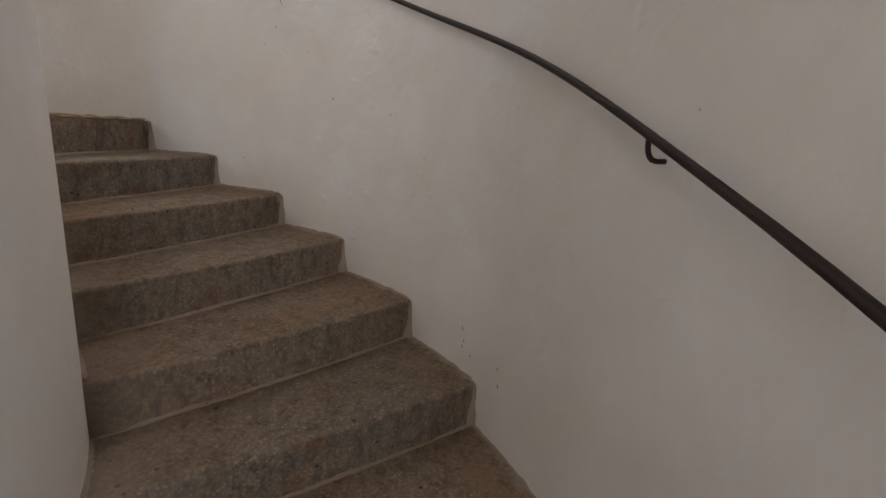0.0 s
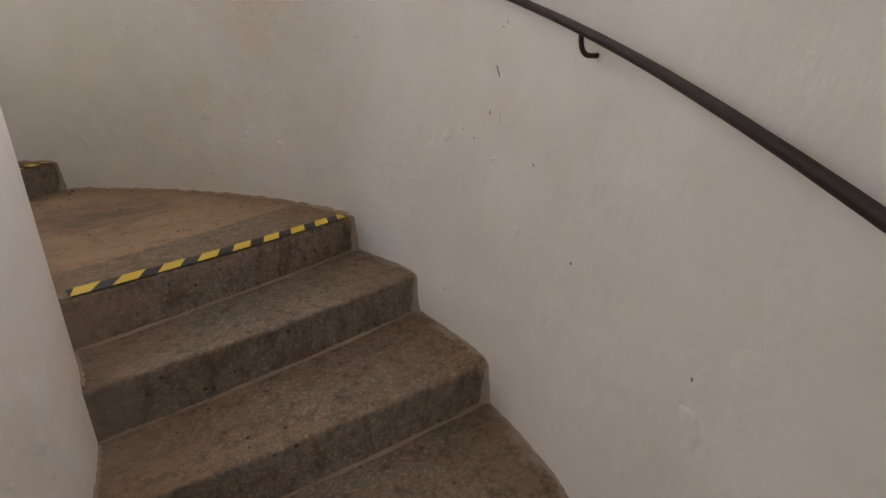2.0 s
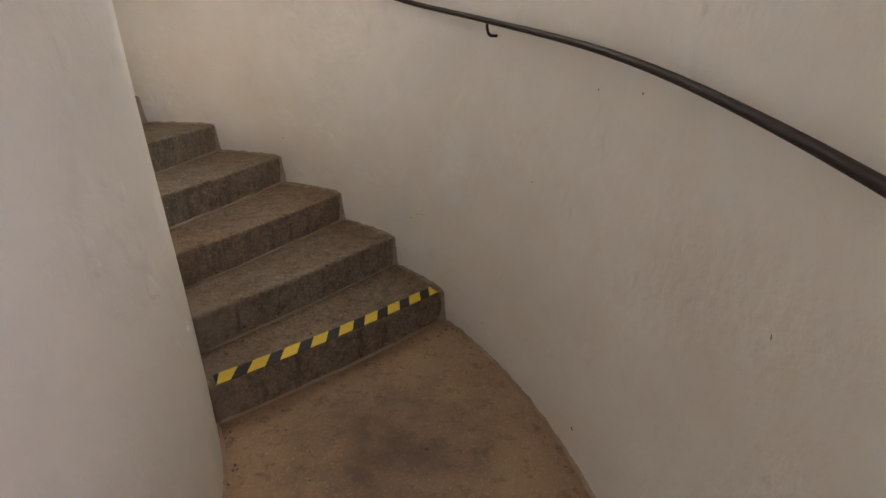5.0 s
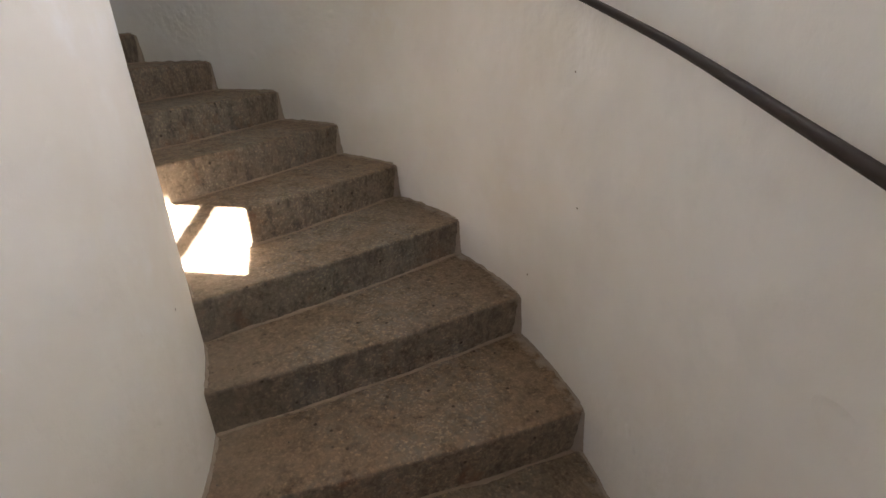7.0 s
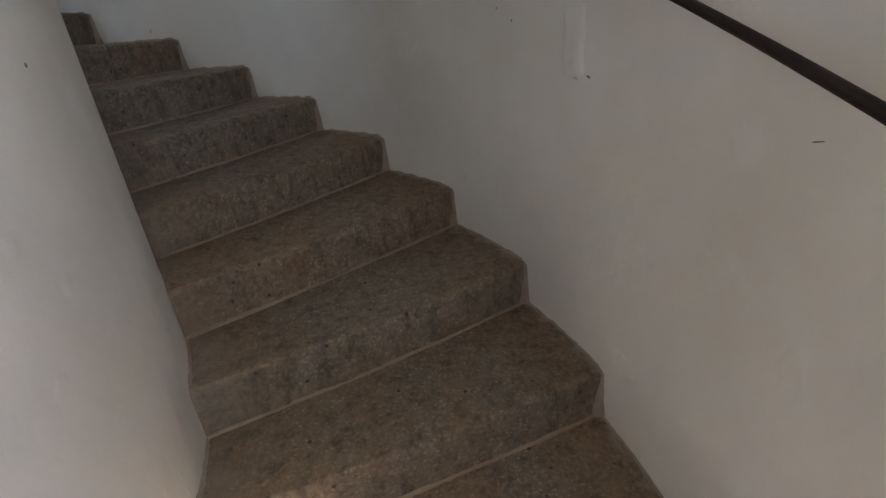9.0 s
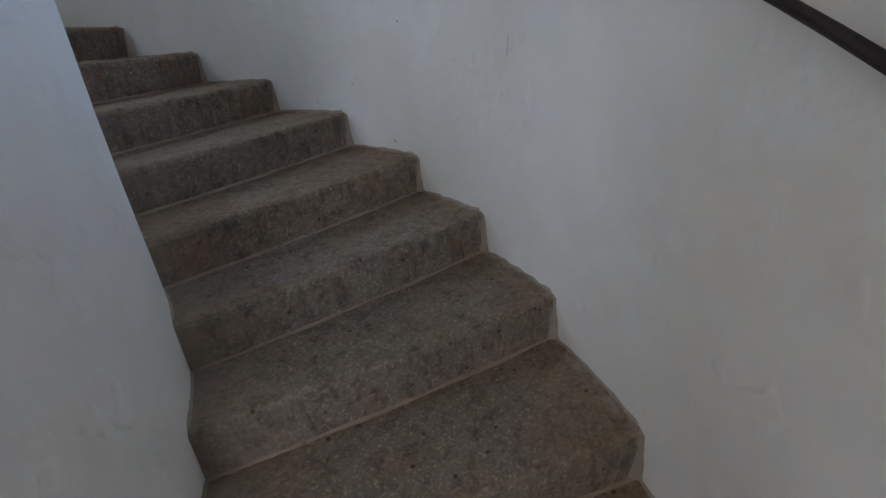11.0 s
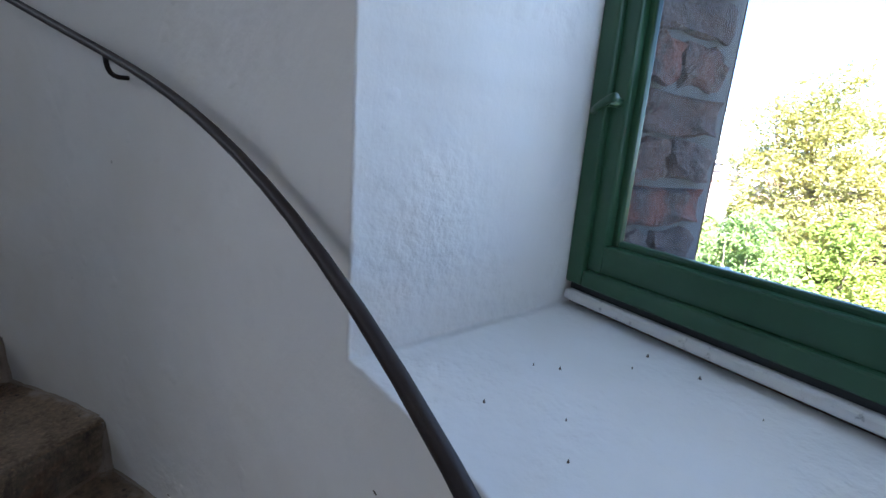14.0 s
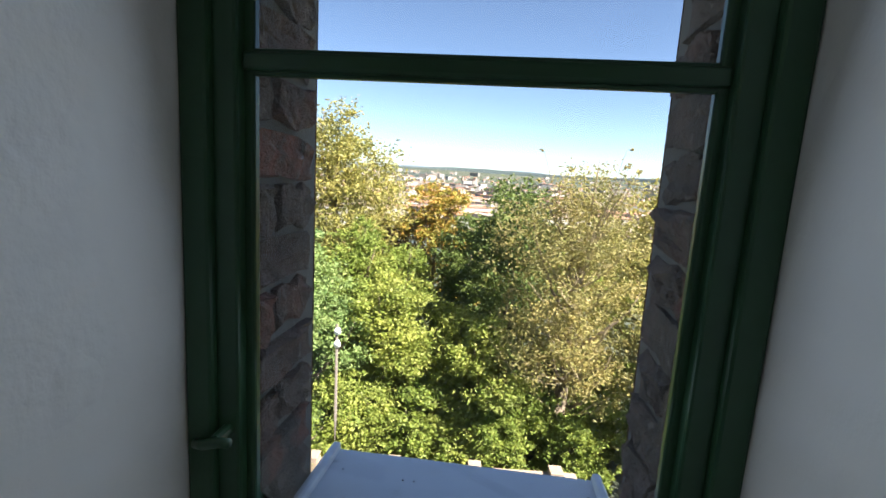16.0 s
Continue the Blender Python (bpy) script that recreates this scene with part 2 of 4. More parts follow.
def simple(name, base, rough=0.6, metal=0.0, vary=0.18, scale=20, bump=0.2, dist=0.002, spec=0.5, edge=None):
    m = Mat(name, rough, metal, spec)
    n = m.noise(scale, 5, 0.65)
    c = m.mix(n, tuple(x * (1 - vary) for x in base), tuple(min(1, x * (1 + vary)) for x in base))
    if edge:
        c = m.mix(m.mask(m.noise(scale * 2.2, 6, 0.7), 0.6, 0.72), c, edge)
    m.colour(c)
    m.rough(n, max(0.05, rough - 0.12), min(1, rough + 0.12))
    m.bump((n, bump, dist), (m.noise(scale * 9, 3), bump, dist * 0.4))
    return m.m


MAT_MORTAR = simple("tan mortar", (0.31, 0.238, 0.175), 0.9, vary=0.35, scale=12, bump=0.5, dist=0.004, edge=(0.16, 0.115, 0.08))
MAT_RAIL = simple("dark painted iron", (0.028, 0.019, 0.0165), 0.52, 0.0, 0.35, 60, 0.3, 0.001, 0.3)
MAT_YELLOW = simple("yellow tape", (0.78, 0.58, 0.05), 0.45, vary=0.15, scale=40, edge=(0.3, 0.22, 0.07))
MAT_BLACK = simple("black tape", (0.018, 0.018, 0.02), 0.55, vary=0.3, scale=40, edge=(0.05, 0.045, 0.04))
MAT_GREEN = simple("green window paint", (0.03, 0.088, 0.042), 0.35, vary=0.22, scale=14, bump=0.15, dist=0.0015)
MAT_GASKET = simple("dark rubber strip", (0.03, 0.032, 0.033), 0.7, vary=0.4, scale=30)
MAT_BEAD = simple("white sealant bead", (0.66, 0.65, 0.62), 0.7, vary=0.15, scale=25, edge=(0.25, 0.24, 0.22))
MAT_SHEET = simple("painted sheet metal", (0.62, 0.64, 0.68), 0.45, vary=0.1, scale=9, bump=0.15, dist=0.003, edge=(0.45, 0.45, 0.46))
MAT_STEEL = simple("weathered grey post paint", (0.12, 0.1, 0.085), 0.6, 0.0, 0.2, 20)
MAT_LAMP = simple("white lamp housing", (0.78, 0.78, 0.76), 0.4, vary=0.05)
MAT_STONE = simple("pale wall stone", (0.3, 0.225, 0.17), 0.9, vary=0.3, scale=6, bump=0.5, dist=0.01)
MAT_CHIP = simple("bared plaster edge", (0.4, 0.3, 0.22), 0.95, vary=0.4, scale=40, bump=0.6, dist=0.004)
MAT_FILLET = simple("smeared grey-white plaster", (0.36, 0.3, 0.24), 0.9, vary=0.25, scale=14, bump=0.6, dist=0.006, edge=(0.24, 0.19, 0.145))
MAT_FAINT = simple("faint grey rub mark", (0.64, 0.615, 0.575), 0.9, vary=0.25, scale=60)
MAT_MARK = simple("dark scuff", (0.16, 0.135, 0.11), 0.9, vary=0.4, scale=80)


def brick_material():
    m = Mat("weathered brick", 0.9, spec=0.3)
    sh = m.node("ShaderNodeVectorMath")
    sh.operation = "MULTIPLY_ADD"
    sh.inputs[1].default_value = (7.0, 11.0, 13.0)
    m.link(m.random(), sh.inputs[0])
    m.link(m.co, sh.inputs[2])
    m.co = sh.outputs[0]
    n, f = m.noise(16, 6, 0.7), m.noise(55, 5, 0.7)
    a = m.ramp(m.random(), [(0.0, (0.34, 0.125, 0.085)), (0.25, (0.25, 0.135, 0.105)), (0.6, (0.16, 0.115, 0.1)), (1.0, (0.24, 0.165, 0.135))])
    c = m.mix(m.mask(n, 0.4, 0.62), a, (0.13, 0.1, 0.085))
    c = m.mix(m.mask(f, 0.54, 0.7), c, (0.36, 0.3, 0.25))
    c = m.mix(m.mask(m.noise(24, 5, 0.7, stretch=(1, 1, 0.35)), 0.6, 0.72), c, (0.055, 0.045, 0.042))
    m.colour(c)
    m.bump((n, 1.0, 0.035), (f, 1.0, 0.018), (m.noise(150, 4, 0.7), 0.6, 0.003))
    return m.m


MAT_BRICK = brick_material()
MAT_JOINT = simple("grey brick mortar", (0.15, 0.135, 0.12), 0.95, vary=0.35, scale=30, bump=0.6, dist=0.006)


def outer_brick():
    m = Mat("tower brickwork", 0.9, spec=0.3)
    b = m.node("ShaderNodeTexBrick")
    b.inputs["Scale"].default_value = 4
    b.inputs["Color1"].default_value = (0.26, 0.12, 0.08, 1)
    b.inputs["Color2"].default_value = (0.2, 0.1, 0.075, 1)
    b.inputs["Mortar"].default_value = (0.3, 0.27, 0.23, 1)
    m.link(m.co, b.inputs["Vector"])
    m.colour(b.outputs["Color"])
    m.bump((b.outputs["Fac"], 0.4, 0.01), (m.noise(30, 4), 0.4, 0.005))
    return m.m


MAT_OUTER = outer_brick()


def glass_material():
    m = Mat("window glass", 0.03)
    t = m.t
    tr = m.node("ShaderNodeBsdfTransparent")
    tr.inputs[0].default_value = (0.95, 0.97, 0.96, 1)
    gl = m.node("ShaderNodeBsdfGlossy")
    gl.inputs["Roughness"].default_value = 0.02
    fr = m.node("ShaderNodeFresnel")
    fr.inputs[0].default_value = 1.45
    mx = m.node("ShaderNodeMixShader")
    m.link(fr.outputs[0], mx.inputs[0])
    m.link(tr.outputs[0], mx.inputs[1])
    m.link(gl.outputs[0], mx.inputs[2])
    m.link(mx.outputs[0], t.nodes["Material Output"].inputs[0])
    return m.m


MAT_GLASS = glass_material()


def leaf_material(name, a, b, c):
    m = Mat(name, 0.55, spec=0.35)
    isl = m.island()
    col = m.ramp(isl, [(0.0, a), (0.5, b), (1.0, c)])
    big = m.mix(m.mask(m.noise(0.5, 3), 0.35, 0.65), (0.8, 0.85, 0.8), (1.2, 1.12, 1.0))
    col = m.mix(1.0, col, big, "MULTIPLY")
    m.colour(col)
    tl = m.node("ShaderNodeBsdfTranslucent")
    m.link(col, tl.inputs[0])
    mx = m.node("ShaderNodeMixShader")
    mx.inputs[0].default_value = 0.42
    m.link(m.b.outputs[0], mx.inputs[1])
    m.link(tl.outputs[0], mx.inputs[2])
    m.link(mx.outputs[0], m.t.nodes["Material Output"].inputs[0])
    return m.m


LEAF = {
    "green": leaf_material("green leaves", (0.12, 0.175, 0.03), (0.21, 0.27, 0.055), (0.34, 0.38, 0.1)),
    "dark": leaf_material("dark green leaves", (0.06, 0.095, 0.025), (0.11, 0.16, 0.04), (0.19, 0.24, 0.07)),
    "lime": leaf_material("light green leaves", (0.15, 0.205, 0.035), (0.275, 0.315, 0.07), (0.41, 0.43, 0.13)),
    "blue": leaf_material("soft feathery green leaves", (0.12, 0.2, 0.065), (0.19, 0.27, 0.095), (0.28, 0.35, 0.14)),
    "yellow": leaf_material("yellowing leaves", (0.2, 0.205, 0.05), (0.31, 0.285, 0.085), (0.4, 0.345, 0.12)),
    "tan": leaf_material("tan autumn leaves", (0.2, 0.2, 0.06), (0.3, 0.265, 0.1), (0.39, 0.32, 0.15)),
    "orange": leaf_material("orange autumn leaves", (0.2, 0.22, 0.04), (0.36, 0.29, 0.055), (0.45, 0.22, 0.06)),
    "red": leaf_material("dark reddish leaves", (0.05, 0.045, 0.03), (0.09, 0.06, 0.035), (0.15, 0.1, 0.06)),
}
MAT_TWIG = simple("pale dry branches", (0.36, 0.285, 0.18), 0.9, vary=0.3, scale=9, bump=0.4, dist=0.01)
MAT_BARK = simple("tree bark", (0.16, 0.12, 0.085), 0.9, vary=0.4, scale=9, bump=0.7, dist=0.02)


def ground_material():
    m = Mat("meadow and fields", 0.95, spec=0.2)
    n = m.noise(0.02, 6, 0.6)
    far = m.noise(0.004, 5, 0.6, stretch=(1, 3, 1))
    c = m.mix(m.mask(n, 0.35, 0.65), (0.05, 0.06, 0.045), (0.078, 0.085, 0.06))
    c = m.mix(m.mask(far, 0.54, 0.64), c, (0.125, 0.12, 0.095))
    c = m.mix(m.mask(m.noise(0.0016, 4), 0.5, 0.56), c, (0.045, 0.058, 0.052))
    m.colour(c)
    m.bump((m.noise(1.5, 5), 0.5, 0.1))
    return m.m


MAT_GROUND = ground_material()


def facade_material():
    m = Mat("pale town facades", 0.85, spec=0.3)
    c = m.ramp(m.island(), [(0.0, (0.24, 0.225, 0.21)), (0.45, (0.36, 0.35, 0.34)), (0.7, (0.22, 0.19, 0.155)), (1.0, (0.3, 0.25, 0.22))])
    m.colour(m.mix(m.mask(m.noise(0.6, 4), 0.35, 0.7), c, (0.29, 0.275, 0.26)))
    return m.m


def roof_material():
    m = Mat("town roofs", 0.85, spec=0.3)
    c = m.ramp(m.island(), [(0.0, (0.35, 0.13, 0.07)), (0.5, (0.25, 0.12, 0.08)), (0.75, (0.3, 0.3, 0.3)), (1.0, (0.4, 0.2, 0.12))])
    m.colour(m.mix(m.mask(m.noise(0.9, 4), 0.35, 0.7), c, (0.22, 0.14, 0.1)))
    return m.m


MAT_FACADE, MAT_ROOF = facade_material(), roof_material()
MAT_PANE_DARK = simple("dark far window", (0.06, 0.07, 0.08), 0.3, vary=0.2, scale=1)

# ---------------------------------------------------------------- tower walls
HOLE = W_HALF + 0.004


def outer_wall():
    zs = {Z_LOW, Z_TOP}
    zs.update(np.arange(Z_LOW, Z_TOP, 0.2).round(4).tolist())
    th = set(np.arange(-180, 180, 2.0).round(3).tolist())
    holes = []
    for ang, sill in WINDOWS.values():
        da = math.degrees(math.asin(HOLE / R))
        ang = (ang + 180) % 360 - 180
        holes.append((ang - da, ang + da, sill - 0.004, sill + W_HIGH + 0.004))
    for a0, a1, z0, z1 in holes:
        th = {t for t in th if abs(t - a0) > 0.5 and abs(t - a1) > 0.5} | {round(a0, 4), round(a1, 4)}
        zs = {z for z in zs if abs(z - z0) > 0.03 and abs(z - z1) > 0.03} | {round(z0, 4), round(z1, 4)}
    th, zs = sorted(th), sorted(zs)
    verts, faces = [], []
    nz = len(zs)
    for t in th:
        for z in zs:
            p = polar(1, t, 0)
            near = any(abs(t - a) < 0.01 for h in holes for a in h[:2]) or any(abs(z - b) < 0.01 for h in holes for b in h[2:])
            d = 0 if near else 0.005 * wobble(p.x * 2.6, p.y * 2.6, z, 1.3)
            verts.append(polar(R + d, t, z))
    n = len(th)
    for i in range(n):
        j = (i + 1) % n
        tm = (th[i] + (th[j] if j else th[j] + 360)) / 2
        for k in range(nz - 1):
            zm = (zs[k] + zs[k + 1]) / 2
            if any(a0 < tm < a1 and z0 < zm < z1 for a0, a1, z0, z1 in holes):
                continue
            faces.append((i * nz + k, i * nz + k + 1, j * nz + k + 1, j * nz + k))
    ob = ob_of("wall_outer", verts, faces, MAT_WALL, smooth=True)
    return tagged(ob, "curved white limewashed plaster stair wall with scuffs", "wall", kind="structure")


def outer_skin():
    low = -7.5
    th, zs = set(np.arange(-180, 180, 4.0).tolist()), {low, Z_TOP + 0.3}
    holes = []
    for ang, sill in WINDOWS.values():
        da = math.degrees(math.asin(0.335 / R_OUT))
        ang = (ang + 180) % 360 - 180
        holes.append((ang - da, ang + da, sill + 0.02, sill + W_HIGH + 0.02))
    for a0, a1, z0, z1 in holes:
        th = {t for t in th if abs(t - a0) > 0.5 and abs(t - a1) > 0.5} | {a0, a1}
        zs |= {z0, z1}
    th, zs = sorted(th), sorted(zs)
    nz, n = len(zs), len(th)
    verts = [polar(R_OUT, t, z) for t in th for z in zs]
    faces = []
    for i in range(n):
        j = (i + 1) % n
        tm = (th[i] + (th[j] if j else th[j] + 360)) / 2
        for k in range(nz - 1):
            zm = (zs[k] + zs[k + 1]) / 2
            if any(a0 < tm < a1 and z0 < zm < z1 for a0, a1, z0, z1 in holes):
                continue
            faces.append((i * nz + k, j * nz + k, j * nz + k + 1, i * nz + k + 1))
    ob = ob_of("wall_tower", verts, faces, MAT_OUTER)
    tagged(ob, "round brick tower shell seen from outside", "wall", kind="structure")


def inner_wall():
    th, zs = np.arange(0, 360, 2.5), np.arange(Z_LOW, Z_TOP + 0.1, 0.2)
    verts = []
    for t in th:
        for z in zs:
            p = polar(1, t, 0)
            verts.append(polar(RI + 0.006 * wobble(p.x * 1.5, p.y * 1.5, z, 1.4), t, z))
    nz, n = len(zs), len(th)
    faces = [(i * nz + k, ((i + 1) % n) * nz + k, ((i + 1) % n) * nz + k + 1, i * nz + k + 1) for i in range(n) for k in range(nz - 1)]
    ob = ob_of("wall_inner", verts, faces, MAT_WALL, smooth=True)
    tagged(ob, "round white plastered core wall of the stair", "wall", kind="structure")


def slab(name, z0, z1, r0, r1, mat, label, cat):
    n = 72
    verts = [polar(r, 360 * i / n, z) for i in range(n) for (r, z) in ((r0, z0), (r1, z0), (r1, z1), (r0, z1))]
    faces = [(i * 4 + a, i * 4 + (a + 1) % 4, ((i + 1) % n) * 4 + (a + 1) % 4, ((i + 1) % n) * 4 + a) for i in range(n) for a in range(4)]
    tagged(ob_of(name, verts, faces, mat), label, cat, kind="structure")


WALL = outer_wall()
outer_skin()
inner_wall()
slab("ceiling", Z_TOP - 0.03, Z_TOP + 0.3, 0.02, R_OUT, MAT_WALL, "white plastered ceiling closing the stair tower", "ceiling")
slab("floor", Z_LOW - 0.2, Z_LOW + 0.02, 0.02, R_OUT - 0.02, MAT_LANDING, "worn concrete floor at the foot of the stair", "floor")


# ---------------------------------------------------------------- windows
def reveal(parent):
    """Plastered jambs, head and sill with a softly rounded, uneven inner arris; local x along the wall, y outwards."""
    stages = [(0.006, 0.0), (0.0015, 0.0003), (0.0, 0.0018), (0.0, 0.005), (0.0, 0.011), (0.0, 0.03), (0.0, 0.07), (0.0, 0.13), (0.0, 0.21), (0.0, 0.3), (0.0, 0.38), (0.0, None)]
    side = [i / 144 for i in range(145)]
    verts, ring = [], 0
    for si, (grow, depth) in enumerate(stages):
        h = W_HALF + grow
        z0, z1 = -grow, W_HIGH + grow
        loop = [(-h, z0 + (z1 - z0) * f) for f in side[:-1]] + [(-h + 2 * h * f, z1) for f in side[::4][:-1]]
        loop += [(h, z1 - (z1 - z0) * f) for f in side[:-1]] + [(h - 2 * h * f, z0) for f in side[::4][:-1]]
        ring = len(loop)
        for x, z in loop:
            y = SASH_Y + 0.02 if depth is None else math.sqrt(R * R - x * x) + depth
            amp = 0 if si == 0 or depth is None else (0.004 if si < 4 else 0.005)
            dx = amp * (wobble(x * 9 + 3, y * 7, z * 9) + 0.6 * wobble(x * 9, y * 12, z * 31) + (0.35 * wobble(x * 9, y * 60, z * 95) if si < 7 else 0))
            dz = amp * (wobble(x * 9, y * 7 + 5, z * 9) + 0.5 * wobble(x * 31, y * 12, z * 9))
            lift = 0.028 * max(0, y - R) / (SASH_Y - R) * max(0, 1 - max(0, z) / 0.15)
            verts.append(Vector((x + dx, y, z + dz + lift)))
    faces = []
    for s in range(len(stages) - 1):
        for j in range(ring):
            k = (j + 1) % ring
            faces.append((s * ring + j, s * ring + k, (s + 1) * ring + k, (s + 1) * ring + j))
    ob = ob_of("window_reveal", verts, faces, MAT_REVEAL, parent, smooth=True)
    ob["label"] = "deep white plastered window reveal and sill"


def brick_mesh(lx, ly, lz, seed):
    bm = box_bm(-lx / 2, lx / 2, -ly / 2, ly / 2, -lz / 2, lz / 2)
    bmesh.ops.subdivide_edges(bm, edges=bm.edges[:], cuts=3, use_grid_fill=True)
    rnd = random.Random(seed)
    for v in bm.verts:
        far = sum(abs(abs(c) - l / 2) < 1e-4 for c, l in zip(v.co, (lx, ly, lz)))
        v.co *= 1 - 0.045 * max(0, far - 1)
        v.co += Vector((rnd.uniform(-1, 1), rnd.uniform(-1, 1), rnd.uniform(-1, 1))) * 0.008
    me = bpy.data.meshes.new("brick")
    bm.to_mesh(me)
    bm.free()
    me.materials.append(MAT_BRICK)
    return me


BRICKS = {size: [brick_mesh(0.112, size, 0.077, 10 * i + j) for j in range(5)] for i, size in enumerate((0.30, 0.145))}


def window(index, bricks=False):
    ang, sill = WINDOWS[index]
    root = new("window_%d" % index)
    root.matrix_world = pose(0, 0, sill, 0, 0, ang - 90)
    tagged(root, "green wooden casement window with one glazing bar in a deep white reveal", "window", kind="structure")
    reveal(root)
    y0, h, zb = SASH_Y, W_HALF, 0.072
    top = W_HIGH - 0.01
    # fixed frame
    part("window_frame", box_bm(-h, -h + 0.036, y0, y0 + 0.07, zb, top, 0.005), MAT_GREEN, root)
    part("window_frame", box_bm(h - 0.036, h, y0, y0 + 0.07, zb, top, 0.005), MAT_GREEN, root)
    part("window_frame", box_bm(-h + 0.036, h - 0.036, y0, y0 + 0.07, zb, zb + 0.03, 0.004), MAT_GREEN, root)
    part("window_frame", box_bm(-h + 0.036, h - 0.036, y0, y0 + 0.07, top - 0.05, top, 0.005), MAT_GREEN, root)
    # casement
    si, so = 0.27, h - 0.033
    yb = y0 + 0.012
    for sgn in (-1, 1):
        a, b = sorted((sgn * si, sgn * so))
        part("sash_stile", box_bm(a, b, yb, yb + 0.05, zb + 0.028, top - 0.045, 0.004), MAT_GREEN, root)
        a, b = sorted((sgn * (si - 0.012), sgn * (si + 0.004)))
        part("glazing_bead", box_bm(a, b, yb + 0.018, yb + 0.034, zb + 0.075, top - 0.09, 0.004), MAT_GREEN, root)
    for z0, z1 in ((zb + 0.028, zb + 0.078), (top - 0.095, top - 0.045)):
        part("sash_rail", box_bm(-si - 0.003, si + 0.003, yb + 0.001, yb + 0.049, z0, z1, 0.004), MAT_GREEN, root)
    part("glazing_bead", box_bm(-si + 0.011, si - 0.011, yb + 0.018, yb + 0.034, zb + 0.075, zb + 0.088, 0.004), MAT_GREEN, root)
    tz = 0.838
    # window 3's bar, out of view, is widened for a broader shadow in the sun patch
    bar = 0.03 if index == 3 else 0.011
    part("glazing_bar", box_bm(-si - 0.002, si + 0.002, yb + 0.012, yb + 0.04, tz - bar, tz + bar, 0.005, 3), MAT_GREEN, root)
    part("glazing_bead", box_bm(-si + 0.001, si - 0.001, yb + 0.019, yb + 0.033, tz - bar - 0.0045, tz + bar + 0.0045, 0.003), MAT_GREEN, root)
    for z0, z1 in ((zb + 0.07, tz - 0.01), (tz + 0.01, top - 0.085)):
        p = part("pane", box_bm(-si, si, yb + 0.026, yb + 0.029, z0, z1), MAT_GLASS, root, "clear window pane with faint marks")
        p.visible_shadow = False
    # sealing strip, bead
    part("weather_strip", box_bm(-h + 0.004, h - 0.004, y0 + 0.012, y0 + 0.06, zb - 0.03, zb + 0.002, 0.003), MAT_GASKET, root, "dark sealing strip under the frame")
    part("sealant_bead", box_bm(-h + 0.004, h - 0.002, y0 - 0.004, y0 + 0.014, zb - 0.032, zb - 0.012, 0.006, 3), MAT_BEAD, root, "cracked white bead along the frame")
    # handle
    v, f = tube([(-0.285, y0 + 0.014, 0.38), (-0.285, y0 - 0.018, 0.38)], 0.008, 10)
    hd = ob_of("handle", v, f, MAT_GREEN, root)
    hd["label"] = "small painted turn handle"
    v, f = tube([(-0.318, y0 - 0.006, 0.366), (-0.302, y0 - 0.016, 0.372), (-0.286, y0 - 0.02, 0.379), (-0.272, y0 - 0.024, 0.384), (-0.262, y0 - 0.026, 0.385)], 0.0065, 10)
    lv = ob_of("lever", v, f, MAT_GREEN, hd, smooth=True)
    # outer sill of sheet metal with turned-up sides
    bw = 0.322

    def sloped(bm):
        for v in bm.verts:
            v.co.z -= 0.085 * (v.co.y - y0 - 0.065)
        return bm

    part("outer_sill", sloped(box_bm(-bw, bw, y0 + 0.065, R_OUT + 0.1, 0.062, 0.07, 0.002)), MAT_SHEET, root, "white painted sheet metal outer sill")
    for sgn in (-1, 1):
        a, b = sorted((sgn * bw, sgn * (bw - 0.022)))
        part("sill_upstand", sloped(box_bm(a, b, y0 + 0.066, R_OUT + 0.095, 0.068, 0.094, 0.008)), MAT_SHEET, root)
    # outer jambs and head
    for sgn in (-1, 1):
        a, b = sorted((sgn * (bw + 0.014), sgn * (bw + 0.19)))
        part("outer_jamb", box_bm(a, b, y0 + 0.055, R_OUT - 0.02, 0.0, W_HIGH + 0.14), MAT_JOINT if bricks else MAT_OUTER, root)
    part("outer_head", box_bm(-bw - 0.013, bw + 0.013, y0 + 0.072, R_OUT - 0.022, W_HIGH - 0.02, W_HIGH + 0.14), MAT_OUTER, root)
    part("outer_base", sloped(box_bm(-bw - 0.013, bw + 0.013, y0 + 0.072, R_OUT - 0.022, -0.06, 0.058)), MAT_OUTER, root)
    if bricks:
        rnd = random.Random(7)
        for sgn in (-1, 1):
            for c in range(16):
                z = 0.115 + c * 0.0885
                row = [(0.155 + y0 + 0.06 + 0.015, 0.30)] if (c + (sgn > 0)) % 2 else [(y0 + 0.075 + 0.075, 0.145), (y0 + 0.075 + 0.23, 0.145)]
                for y, size in row:
                    b = new("brick", rnd.choice(BRICKS[size]))
                    b.parent = root
                    b.matrix_local = pose(sgn * (bw + 0.056 + rnd.uniform(-0.006, 0.004)), y + rnd.uniform(-0.012, 0.012), z, rnd.uniform(-1.2, 1.2),
                                          rnd.uniform(-1.5, 1.5), rnd.uniform(-1.6, 1.6) + (180 if rnd.random() < .5 else 0))
    return root


for i in WINDOWS:
    window(i, i == 2)


